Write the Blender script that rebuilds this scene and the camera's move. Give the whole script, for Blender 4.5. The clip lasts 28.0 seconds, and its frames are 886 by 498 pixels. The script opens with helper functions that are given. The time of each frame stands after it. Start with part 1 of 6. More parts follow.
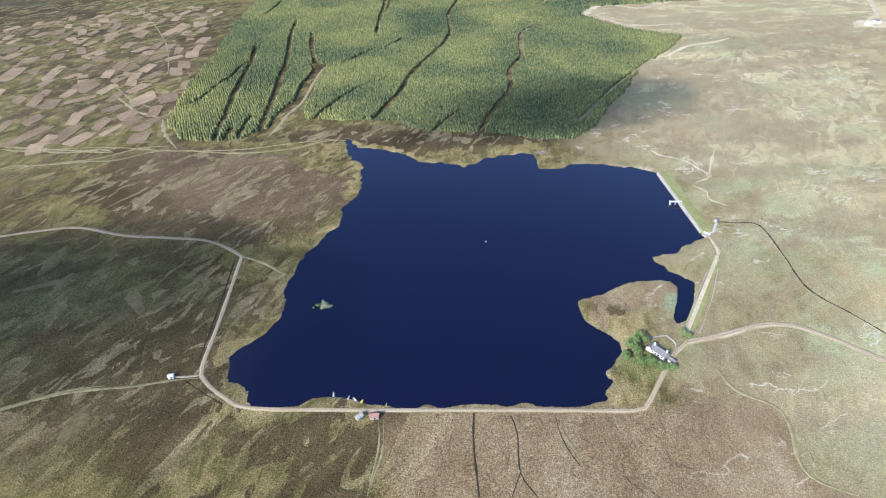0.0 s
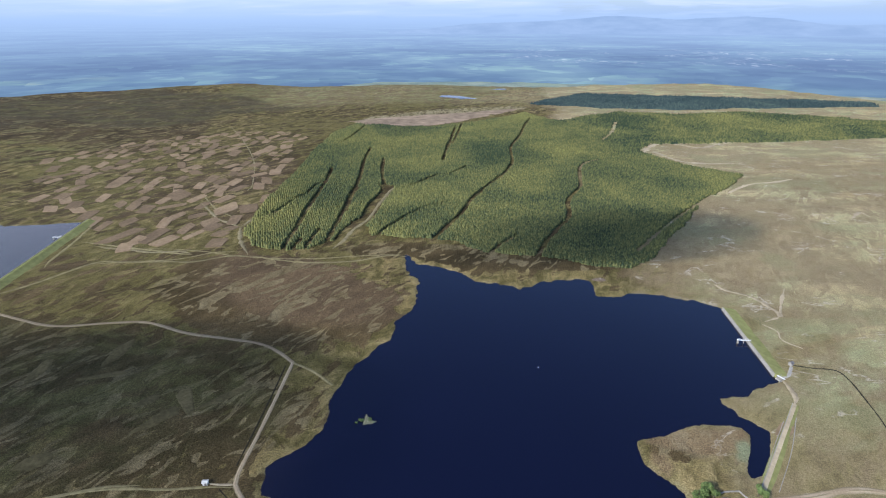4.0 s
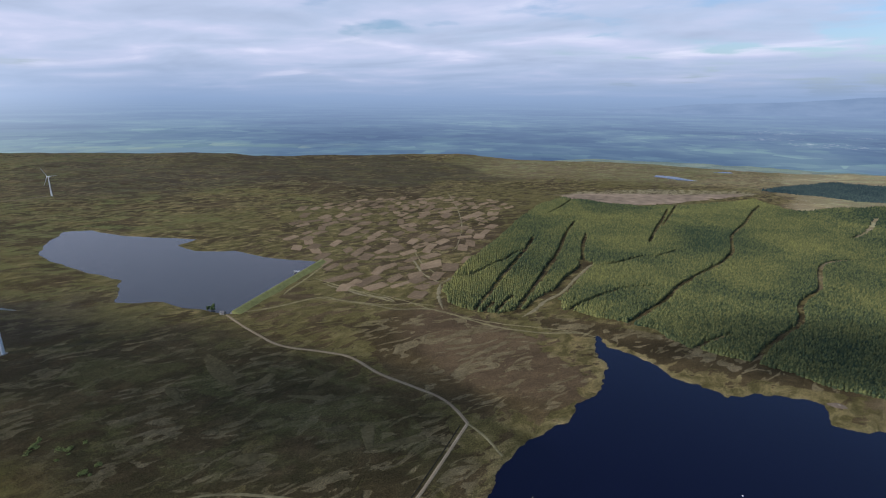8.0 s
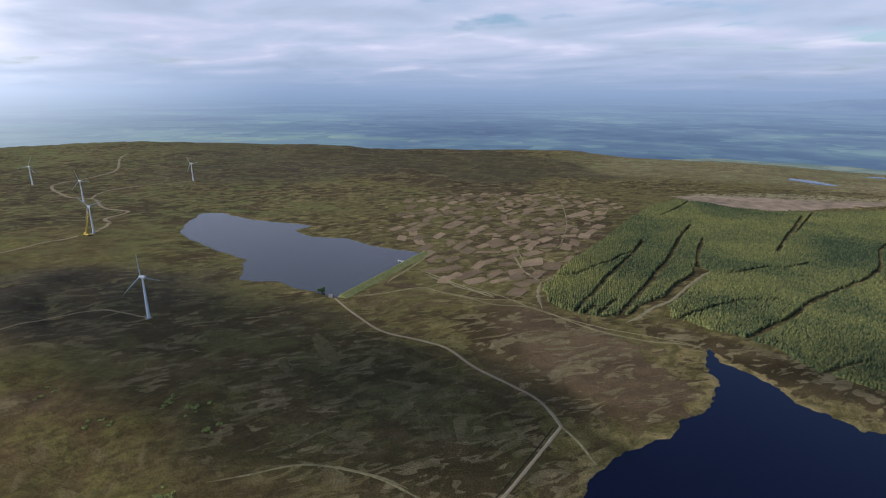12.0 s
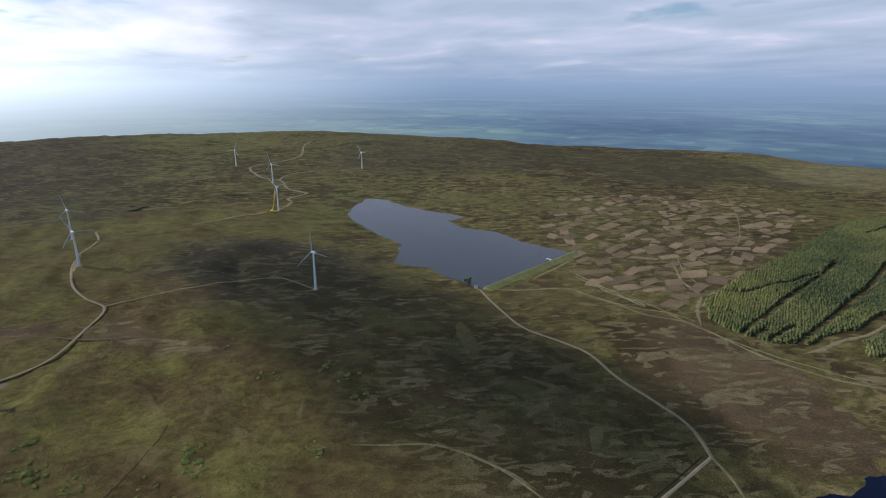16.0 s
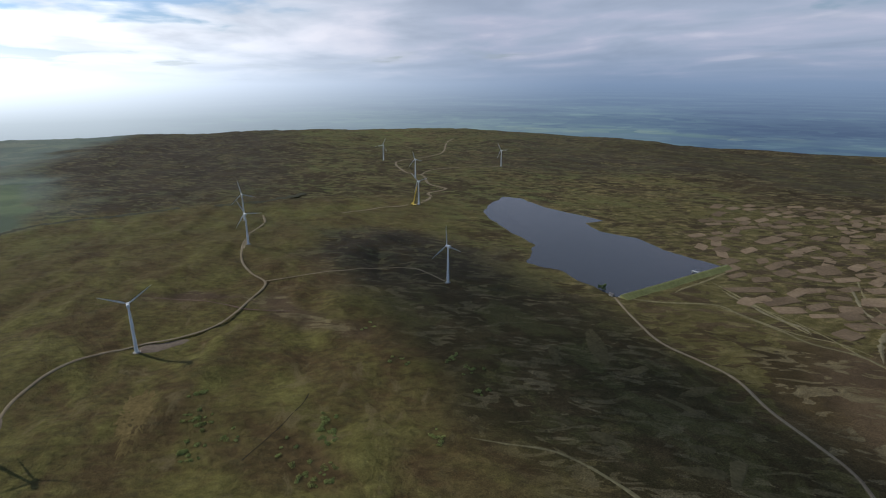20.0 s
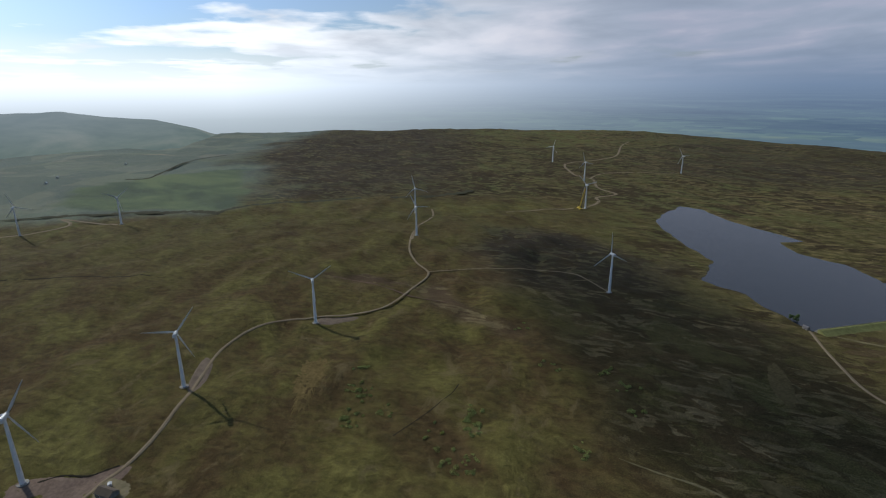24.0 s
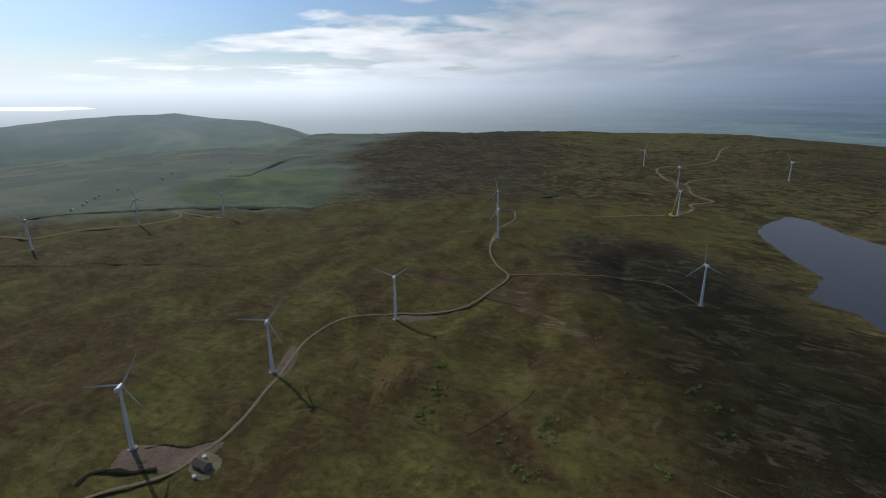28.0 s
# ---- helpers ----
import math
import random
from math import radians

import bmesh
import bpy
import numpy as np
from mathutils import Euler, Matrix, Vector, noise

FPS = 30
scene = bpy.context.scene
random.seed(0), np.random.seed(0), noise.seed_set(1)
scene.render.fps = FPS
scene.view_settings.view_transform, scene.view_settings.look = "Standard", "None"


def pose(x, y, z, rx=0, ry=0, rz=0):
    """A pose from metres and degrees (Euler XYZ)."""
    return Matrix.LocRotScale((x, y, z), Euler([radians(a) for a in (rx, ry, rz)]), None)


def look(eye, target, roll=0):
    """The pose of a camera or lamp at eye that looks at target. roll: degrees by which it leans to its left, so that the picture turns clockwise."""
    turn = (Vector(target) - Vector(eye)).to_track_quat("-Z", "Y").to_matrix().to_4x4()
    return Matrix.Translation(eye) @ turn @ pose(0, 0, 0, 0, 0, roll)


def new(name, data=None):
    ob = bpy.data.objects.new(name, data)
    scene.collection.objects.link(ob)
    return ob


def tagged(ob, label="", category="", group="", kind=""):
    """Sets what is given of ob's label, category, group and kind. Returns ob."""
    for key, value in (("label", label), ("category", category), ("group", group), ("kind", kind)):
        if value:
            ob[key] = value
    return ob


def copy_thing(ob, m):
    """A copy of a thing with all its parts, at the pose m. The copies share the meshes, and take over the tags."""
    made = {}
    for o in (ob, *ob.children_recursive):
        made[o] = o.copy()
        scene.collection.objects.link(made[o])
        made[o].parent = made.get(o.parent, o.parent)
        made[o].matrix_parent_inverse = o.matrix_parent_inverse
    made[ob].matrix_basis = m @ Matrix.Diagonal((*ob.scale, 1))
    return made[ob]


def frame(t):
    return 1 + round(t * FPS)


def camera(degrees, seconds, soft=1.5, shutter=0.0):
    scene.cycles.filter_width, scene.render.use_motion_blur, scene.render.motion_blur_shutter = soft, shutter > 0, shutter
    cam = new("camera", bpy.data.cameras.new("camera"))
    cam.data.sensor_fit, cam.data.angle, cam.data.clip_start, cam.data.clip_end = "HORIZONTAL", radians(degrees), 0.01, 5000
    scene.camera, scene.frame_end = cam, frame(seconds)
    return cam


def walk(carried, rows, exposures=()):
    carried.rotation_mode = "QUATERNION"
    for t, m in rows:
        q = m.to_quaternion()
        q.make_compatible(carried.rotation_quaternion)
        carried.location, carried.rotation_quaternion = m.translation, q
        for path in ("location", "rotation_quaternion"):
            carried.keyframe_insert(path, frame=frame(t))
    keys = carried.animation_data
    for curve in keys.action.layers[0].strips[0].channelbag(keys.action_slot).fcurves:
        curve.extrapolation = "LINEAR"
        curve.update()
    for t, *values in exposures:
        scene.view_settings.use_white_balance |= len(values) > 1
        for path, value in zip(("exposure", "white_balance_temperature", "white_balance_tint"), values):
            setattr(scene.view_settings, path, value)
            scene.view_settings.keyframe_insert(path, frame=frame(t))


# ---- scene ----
EYE = (0.0, 0.0, 220.0)


def aim(yaw, pitch, roll):
    """Pose at the hover point: heading to the left of +y, tilt and lean in degrees."""
    return Matrix.Translation(EYE) @ pose(0, 0, 0, 90 + pitch, 0, yaw) @ pose(0, 0, 0, 0, 0, -roll)


cam = camera(79.85, 28.0, soft=1.15)
PATH = [
    (0.0, aim(0.00, -36.33, 0.78)),
    (0.5, aim(-0.14, -35.40, 0.77)),
    (1.0, aim(-0.30, -33.37, 0.68)),
    (1.5, aim(-0.25, -31.47, 0.63)),
    (2.0, aim(0.60, -29.61, 0.56)),
    (2.5, aim(1.57, -28.03, 0.46)),
    (4.5, aim(8.67, -21.58, 0.04)),
    (5.0, aim(10.88, -19.43, -0.00)),
    (5.5, aim(13.33, -17.30, -0.04)),
    (6.0, aim(16.12, -15.51, -0.14)),
    (6.5, aim(19.58, -15.61, -0.15)),
    (7.0, aim(23.61, -15.72, -0.28)),
    (7.5, aim(26.92, -15.93, -0.08)),
    (8.0, aim(28.56, -15.89, -0.30)),
    (8.5, aim(29.61, -16.04, -0.21)),
    (9.0, aim(30.69, -16.09, -0.11)),
    (9.5, aim(31.80, -16.16, -0.14)),
    (10.0, aim(33.34, -16.21, -0.07)),
    (10.5, aim(35.07, -16.30, -0.17)),
    (11.0, aim(37.07, -16.39, -0.23)),
    (11.5, aim(38.51, -16.37, -0.16)),
    (12.0, aim(39.97, -16.45, -0.25)),
    (12.5, aim(40.92, -16.55, -0.28)),
    (14.5, aim(47.47, -16.55, -0.01)),
    (15.0, aim(50.00, -16.83, -0.39)),
    (15.5, aim(53.08, -16.96, -0.36)),
    (16.0, aim(56.62, -17.04, -0.40)),
    (16.5, aim(59.82, -17.14, -0.33)),
    (17.0, aim(62.16, -17.10, -0.25)),
    (17.5, aim(64.12, -17.16, -0.22)),
    (18.0, aim(65.71, -17.18, -0.13)),
    (18.5, aim(67.07, -17.17, 0.02)),
    (19.0, aim(68.66, -17.23, -0.00)),
    (19.5, aim(70.13, -17.22, 0.01)),
    (20.0, aim(71.60, -17.27, -0.05)),
    (20.5, aim(73.10, -17.26, 0.02)),
    (21.0, aim(74.88, -17.30, -0.00)),
    (21.5, aim(78.28, -17.30, -0.05)),
    (23.5, aim(87.41, -17.24, 0.14)),
    (24.0, aim(89.65, -17.21, 0.14)),
    (24.5, aim(91.54, -17.21, 0.14)),
    (25.0, aim(92.88, -17.23, 0.15)),
    (25.5, aim(93.83, -17.16, 0.22)),
    (26.0, aim(94.93, -17.13, 0.29)),
    (26.5, aim(96.16, -17.09, 0.34)),
    (27.0, aim(97.09, -17.04, 0.38)),
    (27.5, aim(98.00, -17.01, 0.48)),
    (28.0, aim(98.77, -16.96, 0.52)),
]
walk(cam, PATH, exposures=[(0.0, 1.50, 5690, 13), (1.0, 1.44, 5730, 13), (2.5, 1.22, 5790, 12), (5.0, 0.48, 6050, 12), (6.0, 0.20, 6050, 12), (7.0, 0.19, 6100, 12), (8.0, 0.17, 6120, 12), (12.0, 0.15, 6180, 12), (15.0, 0.10, 6200, 9), (17.0, 0.0, 6200, 9), (20.0, -0.28, 6250, 9), (25.0, -0.58, 6250, 8), (28.0, -0.74, 6250, 8)])

# ---- world and sun ----
SUN_AZ, SUN_EL = 140.0, 34.0          # degrees to the left of +y; degrees up
sun_way = Vector((-math.sin(radians(SUN_AZ)) * math.cos(radians(SUN_EL)), math.cos(radians(SUN_AZ)) * math.cos(radians(SUN_EL)), math.sin(radians(SUN_EL))))
sun = new("sun", bpy.data.lights.new("sun", "SUN"))
sun.data.energy, sun.data.angle, sun.data.color = 3.6, radians(0.53), (1.0, 0.95, 0.87)
sun.matrix_world = look((0, 0, 0), -sun_way)


class Nodes:
    """Short hand for building a node tree."""

    def __init__(self, tree):
        self.t = tree
        self.t.nodes.clear()

    def n(self, kind, op="", **ins):
        node = self.t.nodes.new(kind)
        if op:
            node.operation = op
        for k, v in ins.items():
            self.put(node, k.replace("_", " "), v)
        return node

    def put(self, node, key, v):
        sock = node.inputs[int(key[1:])] if key[0] == "i" and key[1:].isdigit() else node.inputs[key]
        if isinstance(v, bpy.types.NodeSocket):
            self.t.links.new(v, sock)
        elif isinstance(v, bpy.types.Node):
            self.t.links.new(v.outputs[0], sock)
        else:
            sock.default_value = v

    def math(self, op, a, b=0.0, c=0.0, clamp=False):
        node = self.n("ShaderNodeMath", op)
        node.use_clamp = clamp
        for i, v in enumerate((a, b, c)):
            self.put(node, f"i{i}", v)
        return node.outputs[0]

    def ramp(self, fac, stops, interp="LINEAR"):
        node = self.n("ShaderNodeValToRGB")
        node.color_ramp.interpolation = interp
        while len(node.color_ramp.elements) < len(stops):
            node.color_ramp.elements.new(0.5)
        for e, (p, c) in zip(node.color_ramp.elements, stops):
            e.position = p
            e.color = (*c, 1) if isinstance(c, tuple) else (c, c, c, 1)
        self.put(node, "Fac", fac)
        return node.outputs["Color"]

    def mix(self, fac, a, b, blend="MIX"):
        node = self.n("ShaderNodeMix")
        node.data_type, node.blend_type, node.clamp_factor = "RGBA", blend, True
        self.put(node, "i0", fac)
        for i, v in ((6, a), (7, b)):
            self.put(node, f"i{i}", (*v, 1) if isinstance(v, tuple) and len(v) == 3 else v)
        return node.outputs[2]

    def noise(self, vec, scale, detail=4.0, rough=0.55, dist=0.0):
        return self.n("ShaderNodeTexNoise", Vector=vec, Scale=scale, Detail=detail, Roughness=rough, Distortion=dist).outputs["Fac"]

    def mapped(self, vec, loc=(0, 0, 0), rot=(0, 0, 0), scale=(1, 1, 1)):
        return self.n("ShaderNodeMapping", Vector=vec, Location=loc, Rotation=rot, Scale=scale).outputs[0]

    def drawn_out(self, vec, degrees, stretch):
        """Coordinates in which a pattern is drawn out along one direction of the plan."""
        node = self.n("ShaderNodeMapping", Vector=vec, Rotation=(0, 0, radians(degrees)), Scale=(stretch, 1, 1))
        node.vector_type = "TEXTURE"
        return node.outputs[0]


HAZE_COOL, HAZE_SUN, WARM = (0.26, 0.355, 0.52), (1.50, 1.62, 1.78), [(0.05, 0.0), (0.72, 1.0)]


def make_world():
    w = bpy.data.worlds.new("sky")
    scene.world = w
    w.use_nodes = True
    k = Nodes(w.node_tree)
    way = k.n("ShaderNodeTexCoord").outputs["Generated"]
    sep = k.n("ShaderNodeSeparateXYZ", i0=way)
    up = k.math("MAXIMUM", sep.outputs[2], 0.0)
    sky = k.n("ShaderNodeTexSky")
    sky.sky_type, sky.sun_disc = "NISHITA", False
    sky.sun_elevation, sky.sun_rotation = radians(SUN_EL), radians(-SUN_AZ)
    sky.altitude, sky.air_density, sky.dust_density, sky.ozone_density = 400.0, 1.0, 2.0, 1.5
    blue = k.mix(1.0, sky.outputs[0], (0.11, 0.11, 0.11), "MULTIPLY")
    # clouds lie on a flat sheet: the way is divided by its height
    h = k.math("ADD", up, 0.075)
    flat = k.n("ShaderNodeCombineXYZ", i0=k.math("DIVIDE", sep.outputs[0], h), i1=k.math("DIVIDE", sep.outputs[1], h), i2=0.0).outputs[0]
    big = k.noise(flat, 0.34, 5, 0.5, 0.15)
    fine = k.noise(flat, 1.3, 6, 0.5, 0.2)
    cover = k.math("ADD", k.math("MULTIPLY", big, 0.62), k.math("MULTIPLY", fine, 0.38))
    level = k.n("ShaderNodeVectorMath", "NORMALIZE", i0=k.n("ShaderNodeCombineXYZ", i0=sep.outputs[0], i1=sep.outputs[1], i2=0.0).outputs[0]).outputs[0]
    toward = k.n("ShaderNodeVectorMath", "DOT_PRODUCT", i0=level, i1=(-math.sin(radians(SUN_AZ)), math.cos(radians(SUN_AZ)), 0)).outputs["Value"]
    warm = k.math("POWER", k.math("ADD", k.math("MULTIPLY", toward, 0.5), 0.5), 5.0)
    # the cloud breaks up overhead, towards the sun and away to the north-east
    thick = k.n("ShaderNodeVectorMath", "DOT_PRODUCT", i0=level, i1=(-math.sin(radians(52)), math.cos(radians(52)), 0)).outputs["Value"]
    cover = k.math("ADD", cover, k.math("MULTIPLY", k.math("SUBTRACT", thick, 0.66), 0.30))
    cover = k.math("SUBTRACT", cover, k.ramp(up, [(0.08, 0.0), (0.13, 0.05), (0.4, 0.14)]))
    cloud = k.ramp(cover, [(0.40, 0.0), (0.46, 0.8), (0.54, 1.0)])
    shade = k.noise(k.mapped(flat, rot=(0, 0, radians(52)), scale=(1.0, 1.5, 1.0)), 0.55, 6, 0.5, 0.3)
    tone = k.ramp(shade, [(0.34, (0.40, 0.465, 0.595)), (0.48, (0.475, 0.54, 0.685)), (0.57, (0.55, 0.585, 0.735)), (0.68, (0.72, 0.715, 0.84))])
    tone = k.mix(k.math("MULTIPLY", k.ramp(warm, [(0.12, 0.0), (0.75, 0.9)]), k.ramp(shade, [(0.38, 0.55), (0.58, 1.0)])), tone, (2.0, 2.0, 2.02))
    blue = k.mix(1.0, blue, k.mix(k.ramp(warm, [(0.2, 0.0), (0.8, 1.0)]), (0.95, 1.0, 1.1), (0.62, 0.86, 1.25)), "MULTIPLY")
    seen = k.mix(cloud, blue, tone)
    haze = k.ramp(up, [(0.0, 1.0), (0.025, 0.62), (0.075, 0.0)])
    seen = k.mix(haze, seen, k.mix(k.ramp(warm, WARM), HAZE_COOL, HAZE_SUN))
    bg = k.n("ShaderNodeBackground", Color=seen, Strength=1.0)
    out = k.n("ShaderNodeOutputWorld")
    k.put(out, "Surface", bg)


make_world()


# ---- materials ----
def material(name):
    m = bpy.data.materials.new(name)
    m.use_nodes = True
    return m, Nodes(m.node_tree)


def finish(k, shader):
    out = k.n("ShaderNodeOutputMaterial")
    k.put(out, "Surface", shader)


def surface(name, colour, rough=0.8, metal=0.0, grain=0.2, scale=3.0, bump=0.0, dark=0.7, spec=0.3, per="object", vary=0.2):
    """A plain surface with grain at two scales; each piece differs a little."""
    m, k = material(name)
    at = k.n("ShaderNodeTexCoord").outputs["Object"]
    a, b = k.noise(at, scale, 6, 0.6), k.noise(at, scale * 0.13, 3, 0.5)
    f = k.math("ADD", k.math("MULTIPLY", a, 0.6), k.math("MULTIPLY", b, 0.4))
    low = tuple(c * dark for c in colour)
    high = tuple(min(1.0, c * (1 + grain)) for c in colour)
    col = k.ramp(f, [(0.32, low), (0.5, colour), (0.68, high)])
    if per == "object":
        v = k.math("ADD", 1.0 - vary / 2, k.math("MULTIPLY", k.n("ShaderNodeObjectInfo").outputs["Random"], vary))
        col = k.mix(1.0, col, k.n("ShaderNodeCombineColor", i0=v, i1=v, i2=v).outputs[0], "MULTIPLY")
    s = k.n("ShaderNodeBsdfPrincipled", Base_Color=col, Roughness=rough, Metallic=metal)
    s.inputs["Specular IOR Level"].default_value = spec
    if bump:
        k.put(s, "Normal", k.n("ShaderNodeBump", Strength=1.0, Distance=bump, Height=a))
    finish(k, s)
    return m


def ground_material():
    m, k = material("moorland")
    at = k.n("ShaderNodeTexCoord").outputs["Object"]

    def cover(name):
        node = k.n("ShaderNodeAttribute")
        node.attribute_name = name
        return (*k.n("ShaderNodeSeparateColor", i0=node.outputs["Color"]).outputs, node.outputs["Alpha"])

    heath, green, dry, rugged = cover("cover")
    bare, hazed_farm, wet, soft = cover("cover_two")
    warm, mosaic, isle, ridge = cover("cover_three")
    inbye, brown, reed, old = cover("cover_four")
    crisp = k.math("SUBTRACT", 1.0, soft)
    huge = k.noise(at, 0.0045, 4, 0.55, 0.5)
    big = k.noise(k.drawn_out(at, 62, 1.9), 0.047, 7, 0.60, 0.6)
    small = k.noise(k.drawn_out(at, 50, 1.5), 0.052, 7, 0.62, 0.7)
    mid = k.noise(k.drawn_out(at, 68, 1.6), 0.085, 6, 0.6, 0.7)
    tuft = k.noise(at, 0.95, 6, 0.75)
    grain = k.noise(at, 2.4, 3, 0.75)
    # heather or grass: the wanted share tips the patchwork
    fine = k.mix(mosaic, mid, small)
    patch = k.math("ADD", k.math("MULTIPLY", big, k.math("SUBTRACT", 0.66, k.math("MULTIPLY", mosaic, 0.28))), k.math("MULTIPLY", fine, k.math("ADD", 0.34, k.math("MULTIPLY", mosaic, 0.28))))
    patch = k.math("ADD", patch, k.math("MULTIPLY", k.math("SUBTRACT", tuft, 0.5), 0.05))
    tip = k.math("ADD", patch, k.math("MULTIPLY", k.math("SUBTRACT", heath, 0.5), 0.36))
    tip = k.math("ADD", tip, k.math("MULTIPLY", k.math("SUBTRACT", huge, 0.5), k.math("MULTIPLY", mosaic, 0.45)))
    is_heath = k.mix(k.math("MAXIMUM", k.math("MAXIMUM", soft, ridge), k.math("MULTIPLY", mosaic, 0.5)), k.ramp(tip, [(0.482, 0.0), (0.508, 1.0)]), k.ramp(tip, [(0.34, 0.0), (0.64, 1.0)]))
    # old burns: long strips where grass has come back among the heather
    strip = k.noise(k.drawn_out(at, 60, 2.6), 0.080, 3, 0.5, 1.3)
    bunch = k.noise(at, 0.013, 3, 0.5)
    burn = k.ramp(k.math("ADD", k.math("ADD", strip, k.math("MULTIPLY", k.math("SUBTRACT", tuft, 0.5), 0.05)), k.math("MULTIPLY", k.math("SUBTRACT", bunch, 0.5), 0.45)), [(0.545, 0.0), (0.575, 1.0)])
    is_heath = k.math("MULTIPLY", is_heath, k.math("SUBTRACT", 1.0, k.math("MULTIPLY", burn, k.math("MULTIPLY", k.math("SUBTRACT", 1.0, ridge), 0.82))))
    stand = k.math("ADD", k.math("MULTIPLY", k.noise(k.drawn_out(at, 30, 2.0), 0.018, 4, 0.5, 1.0), 0.65), k.math("MULTIPLY", mid, 0.35))
    heather = k.ramp(stand, [(0.34, (0.044, 0.032, 0.014)), (0.46, (0.060, 0.043, 0.019)), (0.53, (0.080, 0.057, 0.025)), (0.66, (0.118, 0.084, 0.039))])
    heather = k.mix(k.math("MULTIPLY", bare, 0.75), heather, k.ramp(stand, [(0.38, (0.088, 0.059, 0.033)), (0.62, (0.134, 0.091, 0.050))]))
    grass_g = k.ramp(mid, [(0.32, (0.074, 0.059, 0.021)), (0.48, (0.106, 0.088, 0.031)), (0.64, (0.155, 0.130, 0.050))])
    pale = k.mix(soft, big, k.math("ADD", k.math("MULTIPLY", huge, 0.7), k.math("MULTIPLY", big, 0.3)))
    grass_d = k.ramp(pale, [(0.34, (0.275, 0.212, 0.103)), (0.48, (0.345, 0.275, 0.139)), (0.62, (0.415, 0.346, 0.184))])
    grass_d = k.mix(soft, k.mix(1.0, grass_d, (0.76, 0.71, 0.60), "MULTIPLY"), grass_d)
    gsel = k.math("ADD", k.math("SUBTRACT", huge, 0.5), k.math("ADD", dry, k.math("MULTIPLY", k.math("SUBTRACT", mid, 0.5), k.math("ADD", 0.35, crisp))))
    grass = k.mix(k.ramp(gsel, [(0.3, 0.0), (0.7, 1.0)]), grass_g, grass_d)
    lush = k.noise(k.drawn_out(at, 20, 2.2), 0.022, 5, 0.6, 0.8)
    grass = k.mix(k.math("MULTIPLY", green, k.ramp(lush, [(0.42, 0.0), (0.62, 1.0)])), grass, k.mix(soft, (0.125, 0.132, 0.044), (0.295, 0.298, 0.152)))
    heather = k.mix(soft, heather, (0.190, 0.140, 0.078))
    heather = k.mix(k.math("MULTIPLY", mosaic, crisp), heather, k.mix(1.0, heather, (0.72, 0.72, 0.80), "MULTIPLY"))
    col = k.mix(is_heath, grass, heather)
    col = k.mix(k.math("MULTIPLY", k.math("MULTIPLY", burn, k.math("SUBTRACT", 1.0, k.math("MAXIMUM", ridge, k.math("MULTIPLY", mosaic, 0.6)))), k.math("MULTIPLY", crisp, k.ramp(heath, [(0.5, 0.0), (0.7, 0.8)]))), col, k.ramp(mid, [(0.35, (0.128, 0.098, 0.050)), (0.65, (0.200, 0.156, 0.086))]))
    # old leggy heather: near black, with lighter glades between
    glade = k.math("ADD", k.math("MULTIPLY", k.mix(mosaic, big, small), 0.6), k.math("MULTIPLY", k.noise(k.drawn_out(at, 20, 1.7), 0.013, 6, 0.6, 0.5), 0.4))
    col = k.mix(k.math("MULTIPLY", old, k.ramp(glade, [(0.50, 0.92), (0.56, 0.12)])), col, k.mix(mosaic, k.ramp(mid, [(0.35, (0.040, 0.036, 0.014)), (0.65, (0.068, 0.058, 0.023))]), (0.050, 0.042, 0.034)))
    clump = k.ramp(k.noise(k.drawn_out(at, 40, 1.3), 0.105, 6, 0.62, 0.3), [(0.53, 0.0), (0.58, 0.75)])
    col = k.mix(k.math("MULTIPLY", clump, k.math("MULTIPLY", old, crisp)), col, (0.037, 0.034, 0.013))
    lawn = k.ramp(k.noise(k.drawn_out(at, 10, 1.6), 0.022, 6, 0.6, 0.5), [(0.50, 0.0), (0.58, 0.8)])
    col = k.mix(k.math("MULTIPLY", lawn, k.math("MULTIPLY", old, k.math("SUBTRACT", 1.0, mosaic))), col, (0.118, 0.110, 0.038))
    # rolling ground: greener on the crests, browner in the dips
    swell = k.noise(k.drawn_out(at, 15, 1.6), 0.015, 7, 0.60, 0.5)
    roll = k.ramp(k.math("ADD", k.math("MULTIPLY", swell, 0.7), k.math("MULTIPLY", mid, 0.3)), [(0.35, (0.064, 0.038, 0.018)), (0.44, (0.080, 0.052, 0.021)), (0.51, (0.092, 0.072, 0.023)), (0.56, (0.112, 0.098, 0.027)), (0.66, (0.150, 0.134, 0.037))])
    hummock = k.noise(k.drawn_out(at, 80, 1.3), 0.17, 6, 0.64, 0.3)
    roll = k.mix(1.0, roll, k.ramp(hummock, [(0.36, 0.68), (0.5, 1.0), (0.64, 1.30)]), "MULTIPLY")
    rush = k.ramp(k.noise(k.drawn_out(at, 70, 1.4), 0.11, 5, 0.65, 0.4), [(0.55, 0.0), (0.66, 0.6)])
    roll = k.mix(rush, roll, (0.058, 0.047, 0.022))
    straw = k.ramp(k.noise(k.drawn_out(at, -10, 1.5), 0.045, 7, 0.68, 0.6), [(0.57, 0.0), (0.66, 0.7)])
    roll = k.mix(straw, roll, (0.160, 0.122, 0.056))
    col = k.mix(k.math("MULTIPLY", ridge, 0.80), col, roll)
    # warm brown sedge and bracken
    sedge = k.math("ADD", k.math("MULTIPLY", k.noise(k.drawn_out(at, 70, 1.7), 0.040, 7, 0.62, 0.6), 0.6), k.math("MULTIPLY", k.noise(at, 0.9, 4, 0.7), 0.4))
